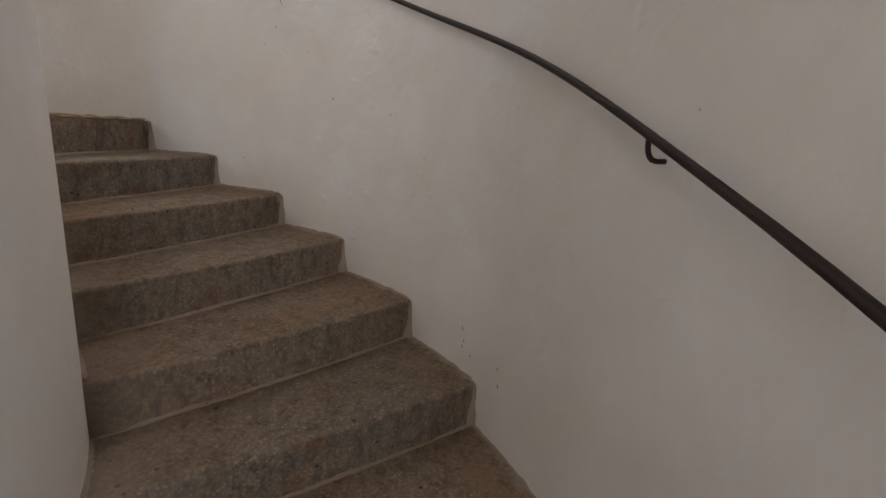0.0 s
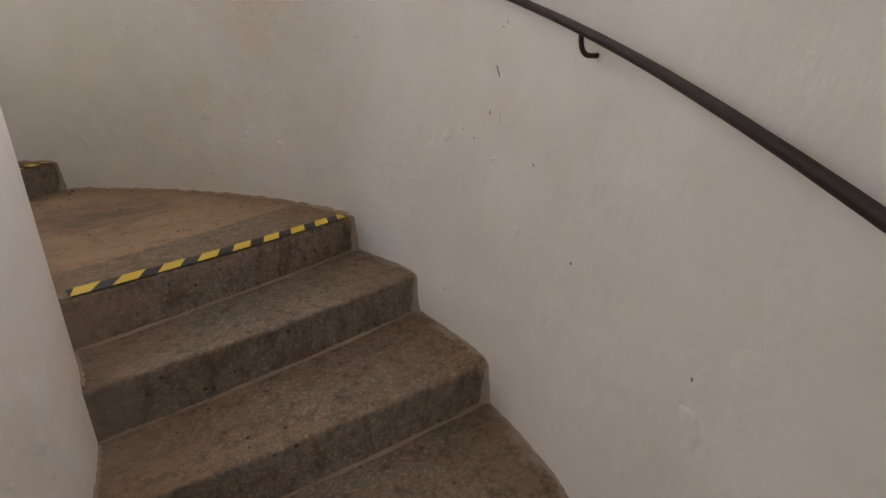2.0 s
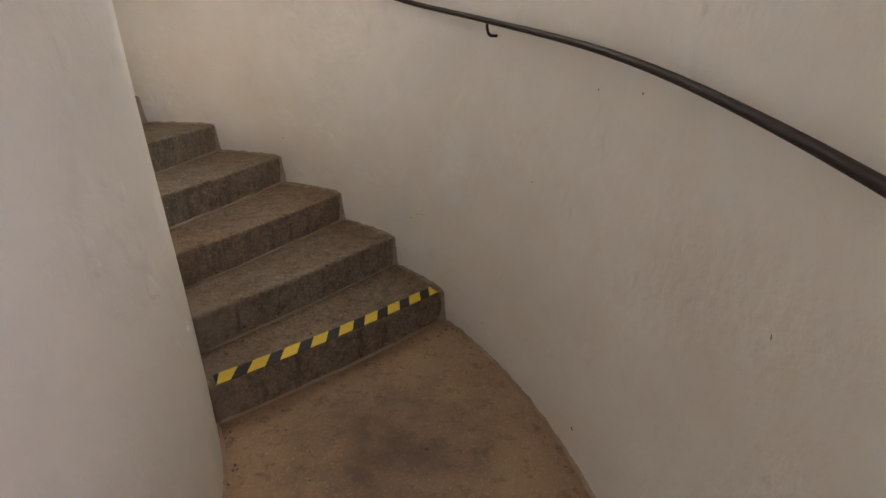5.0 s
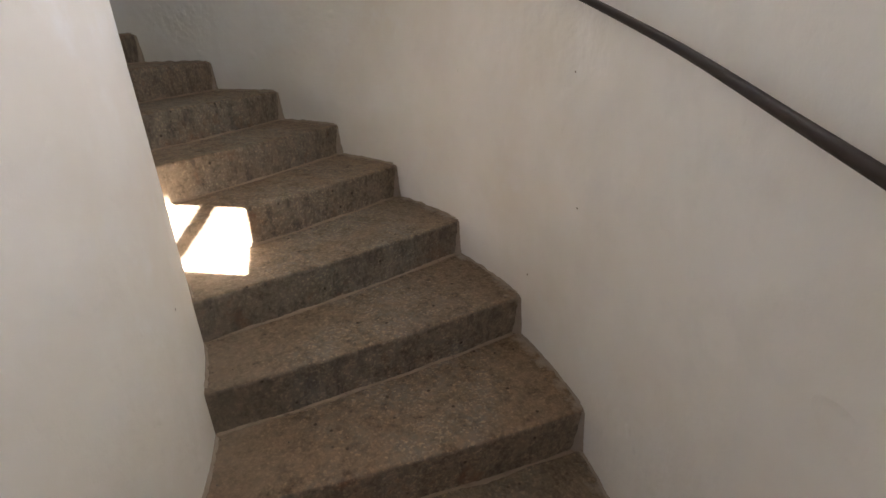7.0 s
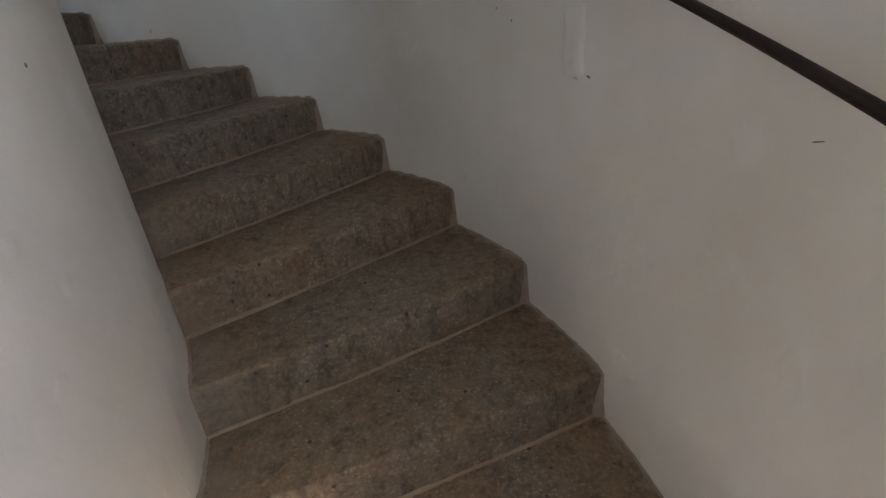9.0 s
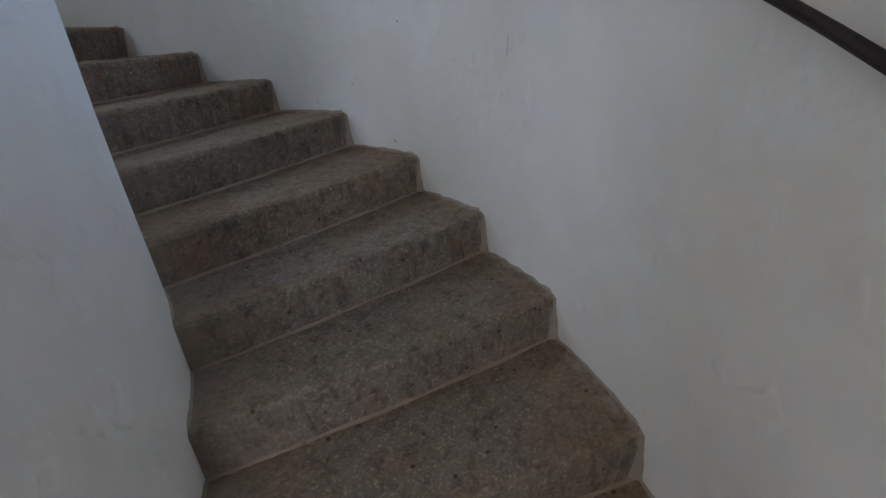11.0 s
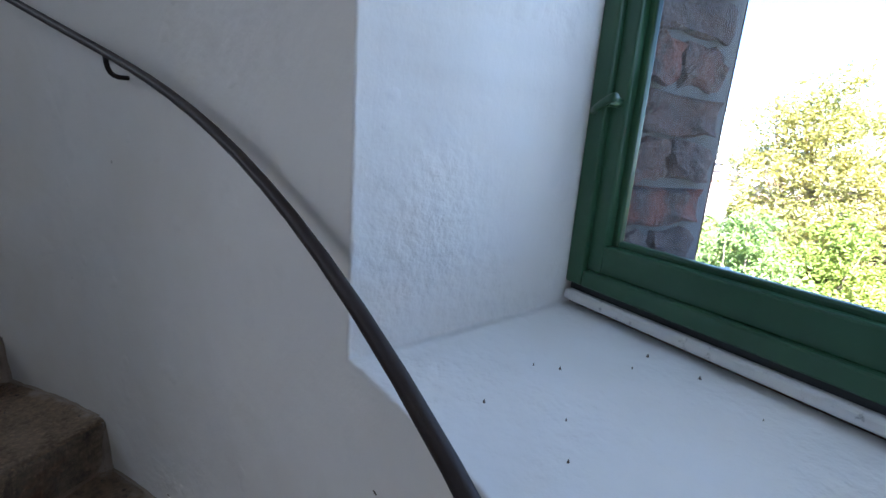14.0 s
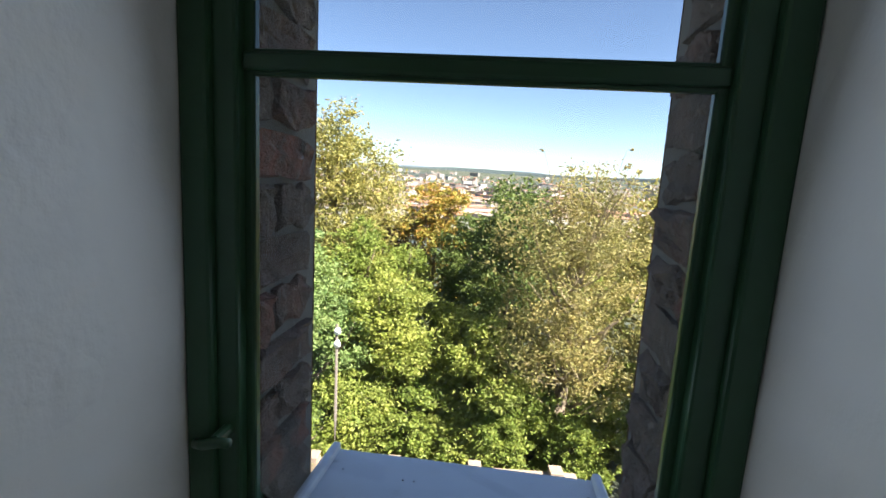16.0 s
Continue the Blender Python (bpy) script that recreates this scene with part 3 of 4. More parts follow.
def sill_flakes():
    rnd = random.Random(4)
    verts, faces = [], []
    m = pose(0, 0, WINDOWS[2][1], 0, 0, WINDOWS[2][0] - 90)
    for n in range(44):
        outer = n > 13
        x, y = rnd.uniform(-0.3, 0.3), (rnd.uniform(3.2, 3.55) if outer else rnd.uniform(2.74, SASH_Y - 0.03))
        z = 0.071 - 0.085 * (y - SASH_Y - 0.065) if outer else 0.004 + 0.028 * (y - R) / (SASH_Y - R)
        q, a = rnd.uniform(0.001, 0.003) * (1.9 if outer else 1.0), rnd.uniform(0, 6.28)
        o = len(verts)
        for j in range(5):
            verts.append(m @ Vector((x + math.cos(a + j * 1.256) * q * rnd.uniform(.6, 1.6), y + math.sin(a + j * 1.256) * q, z - 0.004)))
        verts.append(m @ Vector((x, y, z + q * 0.6)))
        faces += [(o + j, o + (j + 1) % 5, o + 5) for j in range(5)]
    tagged(ob_of("sill_flakes", verts, faces, MAT_MARK), "dark crumbs and dead flies on the window sill", "crumbs", kind="stuff")


sill_flakes()

# ---------------------------------------------------------------- stair
stair = new("staircase")
tagged(stair, "winding worn concrete stair with brown treads and grey risers", "stairs", kind="structure")
NR = 84
RADII = [RI - 0.03 + (R - RI + 0.06) * j / (NR - 1) for j in range(NR)]


def lag(r):
    return SKEW * (R - r) / (R - RI)


def step(k, a0, a1, name="step", mats=None, riser=True):
    """One solid step between two nosing angles, with a worn, slightly rounded nosing."""
    z = k * RISE
    prof_n = 15
    q = 1.0 if k < 8 else 1.8
    verts, faces, idx = [], [], []
    for j, r in enumerate(RADII):
        m = math.degrees(1 / r)          # degrees to a metre of arc
        wear = 0.004 * wobble(r * 5, k * 3.1, 0) + 0.003 * wobble(r * 17, k * 7.7, 2)
        dip = 0.004 * max(0, 1 - abs((r - 2.05) / 0.5)) * (0.6 + 0.4 * wobble(k * 1.7, 0, 4))
        s = a0 + lag(r)
        e = a1 + lag(r) + 0.02 * m
        chip = 0.012 * max(0, wobble(r * 31, k * 5.3, 8) - 0.2) + 0.026 * max(0, wobble(r * 11, k * 11.3, 3) - 0.38) + 0.0015 * wobble(r * 70, k * 2.9, 5)
        prof = [(s + (0.004 + wear * .6) * m, z - RISE - 0.03), (s + (0.003 + wear * .6) * m, z - RISE * 0.62), (s + (0.001 + wear) * m, z - 0.04),
                (s + (0.0 + wear + chip * .3) * m, z - 0.012 * q - dip * .6 - chip), (s + (0.002 * q + wear + chip * .7) * m, z - 0.005 * q - dip * .7 - chip * .7),
                (s + (0.006 * q + wear + chip) * m, z - 0.0015 * q - dip * .85 - chip * .4), (s + (0.013 * q + wear + chip * 1.3) * m, z - dip)]
        for f in (0.14, 0.25, 0.4, 0.55, 0.75, 1.0):
            prof.append((s + 0.02 * m + (e - s - 0.02 * m) * f, z - dip * (1 - f) + 0.0025 * wobble(r * 4, k * 2.3, f * 4)))
        prof += [(e, z - 0.24), (s + 0.03 * m, z - RISE - 0.2)]
        verts += [polar(r, a, zz) for a, zz in prof]
    for j in range(NR - 1):
        for i in range(prof_n):
            i2 = (i + 1) % prof_n
            faces.append((j * prof_n + i, (j + 1) * prof_n + i, (j + 1) * prof_n + i2, j * prof_n + i2))
            idx.append(1 if i in (0, 1, 2, 3, 14) else 0)
    faces += [tuple(range(prof_n)), tuple(range((NR - 1) * prof_n + prof_n - 1, (NR - 1) * prof_n - 1, -1))]
    idx += [0, 0]
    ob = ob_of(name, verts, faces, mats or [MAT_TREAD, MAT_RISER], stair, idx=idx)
    return ob


def mortar_joint(k, a0, parent):
    """The crooked tan mortar line at the foot of a riser."""
    z = (k - 1) * RISE
    verts, faces = [], []
    n = 150
    for j in range(n):
        r = RI + (R - RI) * j / (n - 1)
        m = math.degrees(1 / r)
        w = 0.006 + 0.009 * wobble(r * 7, k * 3.3, 1) + 0.005 * wobble(r * 40, k, 3)
        h = 0.008 + 0.006 * wobble(r * 9, k * 5.1, 6) + 0.004 * wobble(r * 55, k * 2.3, 9)
        s = a0 + lag(r)
        verts += [polar(r, s + 0.012 * m, z - 0.012), polar(r, s - w * m, z - 0.006), polar(r, s - w * m * 0.6, z + 0.004), polar(r, s + 0.004 * m, z + h), polar(r, s + 0.012 * m, z + h)]
    for j in range(n - 1):
        for i in range(5):
            i2 = (i + 1) % 5
            faces.append((j * 5 + i, (j + 1) * 5 + i, (j + 1) * 5 + i2, j * 5 + i2))
    ob_of("mortar_joint", verts, faces, MAT_MORTAR, parent)


def plaster_fillet(k, a0, parent):
    """The smear of plaster filling the corner of riser and outer wall."""
    verts, faces = [], []
    n = 12
    for i in range(n + 1):
        f = i / n
        z = (k - 1) * RISE - 0.004 + (RISE - 0.004) * f
        w = (0.03 * (1 - f) ** 1.3 + 0.012) * (1 + 0.5 * wobble(k * 3.7, f * 3, 2)) + 0.004 * wobble(k, f * 14, 6)
        d = (0.02 * (1 - f) + 0.006) * (1 + 0.5 * wobble(k * 2.1, f * 3, 9)) + 0.003 * wobble(k, f * 17, 1)
        m = math.degrees(1 / R)
        at = a0 + lag(R)
        verts += [polar(R + 0.012, at + 0.014 * m, z), polar(R - w, at + lag(R - w) - lag(R) + 0.008 * m, z), polar(R - w * 0.6, at - 0.004 * m - d * 0.12 * m, z), polar(R - w * 0.22, at - d * 0.45 * m, z), polar(R + 0.003, at - d * m, z)]
    for i in range(n):
        for j in range(5):
            j2 = (j + 1) % 5
            faces.append((i * 5 + j, i * 5 + j2, i * 5 + 5 + j2, i * 5 + 5 + j))
    faces += [(0, 1, 2, 3, 4), tuple(n * 5 + q for q in (4, 3, 2, 1, 0))]
    ob_of("plaster_fillet", verts, faces, MAT_FILLET, parent)


def grit():
    """Loose crumbs lying on the treads and the landing."""
    rnd = random.Random(21)
    verts, faces = [], []
    for k in range(-9, 24):
        span = nosing(k + 1) - nosing(k)
        for _ in range(85 if k == 0 else 26):
            r = rnd.uniform(RI + 0.03, R - 0.03)
            if rnd.random() < 0.4:
                r = rnd.choice((RI + 0.03, R - 0.035)) + rnd.uniform(-0.02, 0.02)
            f = rnd.uniform(0.1, 0.97) if rnd.random() < 0.6 else rnd.uniform(0.9, 0.985)
            p = polar(r, nosing(k) + lag(r) + span * f, k * RISE + 0.001)
            q = rnd.uniform(0.0025, 0.0085 if k == 0 else 0.0065)
            a = rnd.uniform(0, 6.28)
            o = len(verts)
            for j in range(4):
                verts.append(p + Vector((math.cos(a + j * 1.57) * q * rnd.uniform(.6, 1.5), math.sin(a + j * 1.57) * q * rnd.uniform(.5, 1.2), -0.006)))
            verts.append(p + Vector((0, 0, q * 0.8)))
            faces += [(o + j, o + (j + 1) % 4, o + 4) for j in range(4)]
    tagged(ob_of("grit", verts, faces, MAT_MARK), "loose dark crumbs scattered over the treads", "grit", kind="stuff")


JOINT = 8.6                          # where the first tread of the landing meets the screed
STEPS = {}
for k in range(-14, 27):
    a0 = nosing(k)
    a1 = JOINT if k == 0 else nosing(k + 1)
    st = STEPS[k] = step(k, a0, a1)
    mortar_joint(k, a0, st)
    plaster_fillet(k, a0, st)


def landing():
    a0, a1, nseg = JOINT, nosing(1), 40
    verts, faces = [], []
    for i in range(nseg + 1):
        for j, r in enumerate(RADII):
            a = a0 + (a1 + 1 - a0) * i / nseg + lag(r)
            edge = 0.004 * wobble(r * 9, 3, 3) if i == 0 else 0
            z = 0.003 * wobble(r * 3, i * 0.2, 0) - (0.008 if i == 0 else 0.002)
            verts.append(polar(r, a + math.degrees(edge / r), z))
    for i in range(nseg):
        for j in range(NR - 1):
            faces.append((i * NR + j, i * NR + j + 1, (i + 1) * NR + j + 1, (i + 1) * NR + j))
    n0 = len(verts)
    verts += [v - Vector((0, 0, 0.2)) for v in verts[:n0]]
    faces += [tuple(n0 + q for q in reversed(f)) for f in faces[:]]
    faces += [(j, n0 + j, n0 + j + 1, j + 1) for j in range(NR - 1)]
    ob_of("landing_slab", verts, faces, MAT_LANDING, stair)["label"] = "reddish brown worn landing with a dark stain"


landing()
grit()


def hazard_tape(k):
    """Black tape with slanting yellow bars, stuck along a nosing."""
    z = k * RISE
    root = new("hazard_tape")
    root.matrix_world = pose(0, 0, z)
    tagged(root, "black and yellow striped warning tape stuck along the stair nosing", "tape", "warning tapes on the landing edges")
    r0, r1, w0, w1 = RI + 0.03, R - 0.045, -0.001, 0.066

    def strip(ra, rb, slant, lift, name, mat):
        n = 6
        verts, faces = [], []
        for i in range(n + 1):
            for side in (0, 1):
                r = ra + (rb - ra) * i / n + (slant if side else 0)
                r = min(max(r, r0), r1)
                d = (w0, w1)[side]
                m = math.degrees(1 / r)
                dip = 0.004 * max(0, 1 - abs((r - 2.05) / 0.5)) * (0.6 + 0.4 * wobble(k * 1.7, 0, 4))
                sag = 0.6 if d < 0.02 else 0.9
                verts.append(polar(r, nosing(k) + lag(r) + d * m, lift - dip * sag + (0 if side else -0.001)))
        for i in range(n):
            faces.append((2 * i, 2 * i + 2, 2 * i + 3, 2 * i + 1))
        m0 = len(verts)
        verts += [v - Vector((0, 0, 0.0015)) for v in verts[:m0]]
        faces += [tuple(m0 + q for q in reversed(f)) for f in faces[:]]
        rim = [2 * i for i in range(n + 1)] + [2 * i + 1 for i in range(n, -1, -1)]
        faces += [(rim[i], m0 + rim[i], m0 + rim[(i + 1) % len(rim)], rim[(i + 1) % len(rim)]) for i in range(len(rim))]
        return ob_of(name, verts, faces, mat, root)

    strip(r0, r1, 0, 0.0055, "tape_band", MAT_BLACK)
    pitch, bar = 0.1295, 0.07
    x = r0 - 0.02
    while x < r1 - 0.02:
        strip(x, min(x + bar, r1), 0.042, 0.0075, "stripe", MAT_YELLOW)
        x += pitch


hazard_tape(0)
hazard_tape(1)

# ---------------------------------------------------------------- marks on the plaster
def scuff(seed, ang, z, length, width, tilt, faint=0):
    """A ragged flake or scratch lying on the plaster."""
    rnd = random.Random(seed)
    length, width = length * 0.7, width * 0.27
    n = 7
    verts, faces = [], []
    c, t = math.cos(radians(tilt)), math.sin(radians(tilt))
    for i in range(n):
        u = (i / (n - 1) - 0.5) * length
        w = width * 0.5 * (1 - (2 * i / (n - 1) - 1) ** 2) ** 0.5 * rnd.uniform(0.5, 1.2) + 0.0004
        for sgn in (-1, 1):
            v = sgn * w + rnd.uniform(-0.2, 0.2) * width
            along, up = u * c - v * t, u * t + v * c
            p = polar(1, ang, 0)
            face = R + 0.005 * wobble(p.x * 2.6, p.y * 2.6, z, 1.3)
            for dr in (0.0022, -0.009):
                verts.append(polar(face - dr, ang + math.degrees(along / R), z + up))
    for i in range(n - 1):
        a, b = i * 4, i * 4 + 4
        faces += [(a, b, b + 2, a + 2), (a, a + 1, b + 1, b), (a + 2, b + 2, b + 3, a + 3)]
    ob_of("scuff", verts, faces, MAT_FAINT if faint else MAT_MARK, WALL)


for i, mark in enumerate([
        (311.4, -0.676, 0.03, 0.008, 85), (311.3, -0.75, 0.022, 0.006, 70), (310.1, -0.765, 0.015, 0.006, 40), (306.3, -0.792, 0.02, 0.005, 85),
        (340.6, 0.5, 0.02, 0.003, 88), (343.7, 0.444, 0.01, 0.006, 20), (340.1, 0.363, 0.012, 0.002, 150), (335.9, 0.375, 0.016, 0.004, 40),
        (346.2, -0.167, 0.02, 0.004, 110), (323.2, 0.091, 0.012, 0.006, 70), (339.8, 0.614, 0.05, 0.003, 62), (342.4, 0.42, 0.013, 0.003, 120),
        (21.6, 0.12, 0.018, 0.013, 30), (48.9, 0.489, 0.012, 0.006, 80), (36.2, 0.147, 0.012, 0.006, 20), (8.7, 0.893, 0.016, 0.004, 75), (357.5, 0.765, 0.01, 0.006, 90),
        (66.4, 1.53, 0.01, 0.007, 50), (64.9, 1.149, 0.01, 0.007, 50), (47.8, 0.522, 0.01, 0.008, 10), (92.5, 1.996, 0.03, 0.005, 165),
        (148.8, 2.89, 0.03, 0.006, 40), (150.3, 2.84, 0.016, 0.005, 80),
        (177.4, 2.421, 0.016, 0.008, 160), (166.3, 2.207, 0.02, 0.008, 120), (158.4, 3.018, 0.012, 0.004, 10), (157.9, 2.973, 0.014, 0.004, 30)]):
    scuff(i, *mark)


for i, mark in enumerate([
        (339.5, 0.488, 0.05, 0.012, 88, 1), (339.4, 0.727, 0.01, 0.006, 20, 0), (347.1, 0.677, 0.02, 0.01, 30, 1),
        (311.1, -0.722, 0.02, 0.01, 70, 0), (306.5, -0.734, 0.018, 0.006, 80, 0), (318.8, -0.155, 0.02, 0.008, 160, 1),
        (339.0, 0.737, 0.02, 0.012, 60, 1), (332.4, -0.356, 0.02, 0.006, 70, 1), (314.5, -0.114, 0.03, 0.012, 70, 1), (318.6, -0.135, 0.03, 0.006, 120, 1),
        (107.5, 2.023, 0.03, 0.012, 20, 1), (89.8, 1.964, 0.03, 0.006, 175, 1), (81.9, 1.504, 0.02, 0.006, 110, 1), (115.9, 2.212, 0.01, 0.006, 120, 0), (114.2, 2.173, 0.012, 0.006, 60, 0), (120.8, 1.603, 0.07, 0.004, 105, 1),
        (161.1, 2.446, 0.06, 0.006, 125, 1), (153.1, 2.627, 0.06, 0.005, 95, 1), (148.9, 2.659, 0.1, 0.005, 100, 1), (170.6, 2.548, 0.012, 0.008, 80, 0), (177.3, 2.437, 0.014, 0.01, 20, 0),
        (165.8, 2.259, 0.02, 0.01, 80, 0), (149.5, 2.511, 0.06, 0.006, 95, 1), (202.5, 2.915, 0.014, 0.012, 10, 0), (157.3, 2.952, 0.016, 0.008, 20, 0), (212.3, 3.701, 0.04, 0.008, 170, 0), (171.3, 2.518, 0.02, 0.006, 80, 0)]):
    scuff(100 + i, *mark)


def plaster_patch():
    """A slightly proud, patched-over rectangle of plaster."""
    verts, faces = [], []
    n = 9
    for i in range(n):
        for j in range(n):
            u, v = i / (n - 1) - 0.5, j / (n - 1) - 0.5
            edge = max(abs(u), abs(v)) > 0.49
            d = -0.006 if edge else 0.006 + 0.002 * wobble(u * 5, v * 5, 3)
            verts.append(polar(R - d, 107.8 - math.degrees(u * 0.11 / R) + 0.4 * wobble(v * 4, 1, 2), 2.115 + v * 0.2 + 0.006 * wobble(u * 6, 7, 2)))
    faces = [(i * n + j, i * n + j + 1, (i + 1) * n + j + 1, (i + 1) * n + j) for i in range(n - 1) for j in range(n - 1)]
    ob_of("plaster_patch", verts, faces, MAT_WALL, WALL, smooth=True)["label"] = "patched-over rectangle of plaster"
    scuff(90, 106.3, 2.03, 0.022, 0.012, 20)


plaster_patch()


def worn_edge(r, a0, a1, side, seed, z=0.0, size=1.0, n=90, parent=None, mat=None):
    """The crumbled plaster foot where a wall meets the landing or a tread."""
    verts, faces = [], []
    for i in range(n + 1):
        a = a0 + (a1 - a0) * i / n
        h = 0.012 + 0.012 * max(-0.6, wobble(i * 0.35, seed, 1)) + 0.005 * wobble(i * 1.3, seed, 4)
        w = 0.010 + 0.008 * wobble(i * 0.5, seed, 7) + 0.004 * wobble(i * 1.7, seed, 2)
        h, w = h * size, w * size
        verts += [polar(r + side * 0.02, a, z - 0.02), polar(r - side * w, a, z - 0.02), polar(r - side * w, a, z + 0.003), polar(r - side * w * 0.5, a, z + h * 0.6), polar(r - side * 0.002, a, z + h), polar(r + side * 0.02, a, z + h)]
    for i in range(n):
        for j in range(6):
            k = (j + 1) % 6
            faces.append((i * 6 + j, i * 6 + k, (i + 1) * 6 + k, (i + 1) * 6 + j))
    ob_of("plaster_foot", verts, faces, mat or MAT_CHIP, parent or stair)["label"] = "crumbled plaster edge along the wall"


worn_edge(R, 0.5, 42.5, 1, 3)
worn_edge(RI, -3.4, 39.2, -1, 8)
for k in range(-9, 20):
    if k:
        worn_edge(R, nosing(k) + 0.5, nosing(k + 1) - 0.2, 1, k + 40, k * RISE, 0.6, 26, STEPS[k], MAT_FILLET)
        worn_edge(RI, nosing(k) + SKEW + 0.7, nosing(k + 1) + SKEW - 0.3, -1, k + 90, k * RISE, 0.75, 26, STEPS[k], MAT_FILLET)

# ---------------------------------------------------------------- handrail
RAIL = [(-150, -1.42), (-110, -0.73), (-66, 0.035), (-60, 0.16), (-52, 0.3), (-46, 0.39), (-40, 0.49), (-31, 0.645), (-22.5, 0.783), (-15.3, 0.899), (-10, 0.976), (-1.8, 1.125), (6.3, 1.19), (20, 1.3), (35.8, 1.403), (41, 1.444), (47, 1.485), (52.2, 1.548), (63.4, 1.687), (72.6, 1.82), (84, 1.978), (95, 2.13), (105.4, 2.295), (125, 2.66), (145, 3.033), (150, 3.143), (155, 3.236), (160, 3.327), (170, 3.493), (177, 3.587), (184, 3.68), (195, 3.87), (250, 4.87)]


def rail_z(a):
    xs, ys = [p[0] for p in RAIL], [p[1] for p in RAIL]
    return sum(float(np.interp(a + d, xs, ys)) for d in (-4, -2, 0, 2, 4)) / 5


handrail = new("handrail")
tagged(handrail, "dark painted round iron handrail following the curved stair wall", "handrail")
R_RAIL = R - 0.044
v, f = tube([polar(R_RAIL, a, rail_z(a)) for a in np.arange(-150, 251, 2.0)], 0.0096, 14)
ob_of("rail", v, f, MAT_RAIL, handrail, smooth=True)


def bracket_mesh():
    pts = [(0, 0, -0.008), (0.0005, 0, -0.024), (0.003, 0, -0.036), (0.009, 0, -0.047), (0.018, 0, -0.054), (0.03, 0, -0.057), (0.044, 0, -0.057), (0.064, 0, -0.056)]
    v, f = tube([(0.76 * x, y, 0.85 * z) for x, y, z in pts], 0.0055, 10)
    return mesh_of("bracket", v, f, [MAT_RAIL], smooth=True)


BRACKET = bracket_mesh()
for a in (-138, -102, -65.6, -28.7, 2.0, 35.7, 72.7, 105.5, 138.1, 178.1, 215):
    b = new("bracket", BRACKET)
    b.parent = handrail
    b.matrix_local = pose(*polar(R_RAIL, a, rail_z(a)), 0, 0, a)

# ---------------------------------------------------------------- outside
EYE = Vector((-2.25, 1.17, 3.88))    # the window's viewpoint, from which bearings were taken


def ground_z(r):
    return float(np.interp(r, [0, 15, 40, 120, 400, 1800, 3000, 4200, 4800], [-5.6, -5.8, -9, -28, -56, -56, -32, 22, 30]))


def ground():
    rs = [3.45, 6, 9, 12, 15, 18, 22, 27, 34, 44, 60, 85, 120, 170, 250, 400, 600, 900, 1300, 1800, 2200, 2600, 3000, 3400, 3800, 4200, 4800]
    n = 120
    verts, faces = [], []
    for i, r in enumerate(rs):
        for j in range(n):
            p = polar(r, 360 * j / n, 0)
            h = ground_z(r)
            if 8 < r < 2000:
                h += 0.02 * min(r, 60) * wobble(p.x, p.y, 0, 0.03)
            if r > 2500:
                h += 22 * wobble(p.x, p.y, 0, 0.0012) * (r - 2500) / 1500
            verts.append(Vector((p.x, p.y, h)))
    for i in range(len(rs) - 1):
        for j in range(n):
            k = (j + 1) % n
            faces.append((i * n + j, i * n + k, (i + 1) * n + k, (i + 1) * n + j))
    ob = ob_of("ground", verts, faces, MAT_GROUND, smooth=True)
    tagged(ob, "wooded hillside falling to a plain with fields and hills", "ground", kind="structure")


ground()


def ridge(name, r, base, amp, seed, mat, label):
    n = 240
    verts, faces = [], []
    for i in range(n + 1):
        a = 90 + 150 * i / n
        p = polar(r, a, 0)
        h = base + amp * (wobble(a * 0.08, seed, 0) + 0.35 * wobble(a * 0.33, seed, 4))
        verts += [Vector((p.x, p.y, -90)), Vector((p.x, p.y, h))]
    faces = [(2 * i, 2 * i + 2, 2 * i + 3, 2 * i + 1) for i in range(n)]
    tagged(ob_of(name, verts, faces, mat), label, "hills", kind="structure")


# distance haze is put into the ridges' base colour, paler and bluer farther off
ridge("backdrop", 4300, 48, 26, 2, simple("far wooded hills", (0.1, 0.13, 0.135), 0.95, vary=0.25, scale=0.004, bump=0.0), "wooded hills on the horizon tinted blue-green for haze")
ridge("backdrop_far", 4700, 62, 30, 9, simple("far hills with painted haze", (0.19, 0.235, 0.29), 0.95, vary=0.1, scale=0.002, bump=0.0), "far hills on the horizon with haze painted in as pale blue")


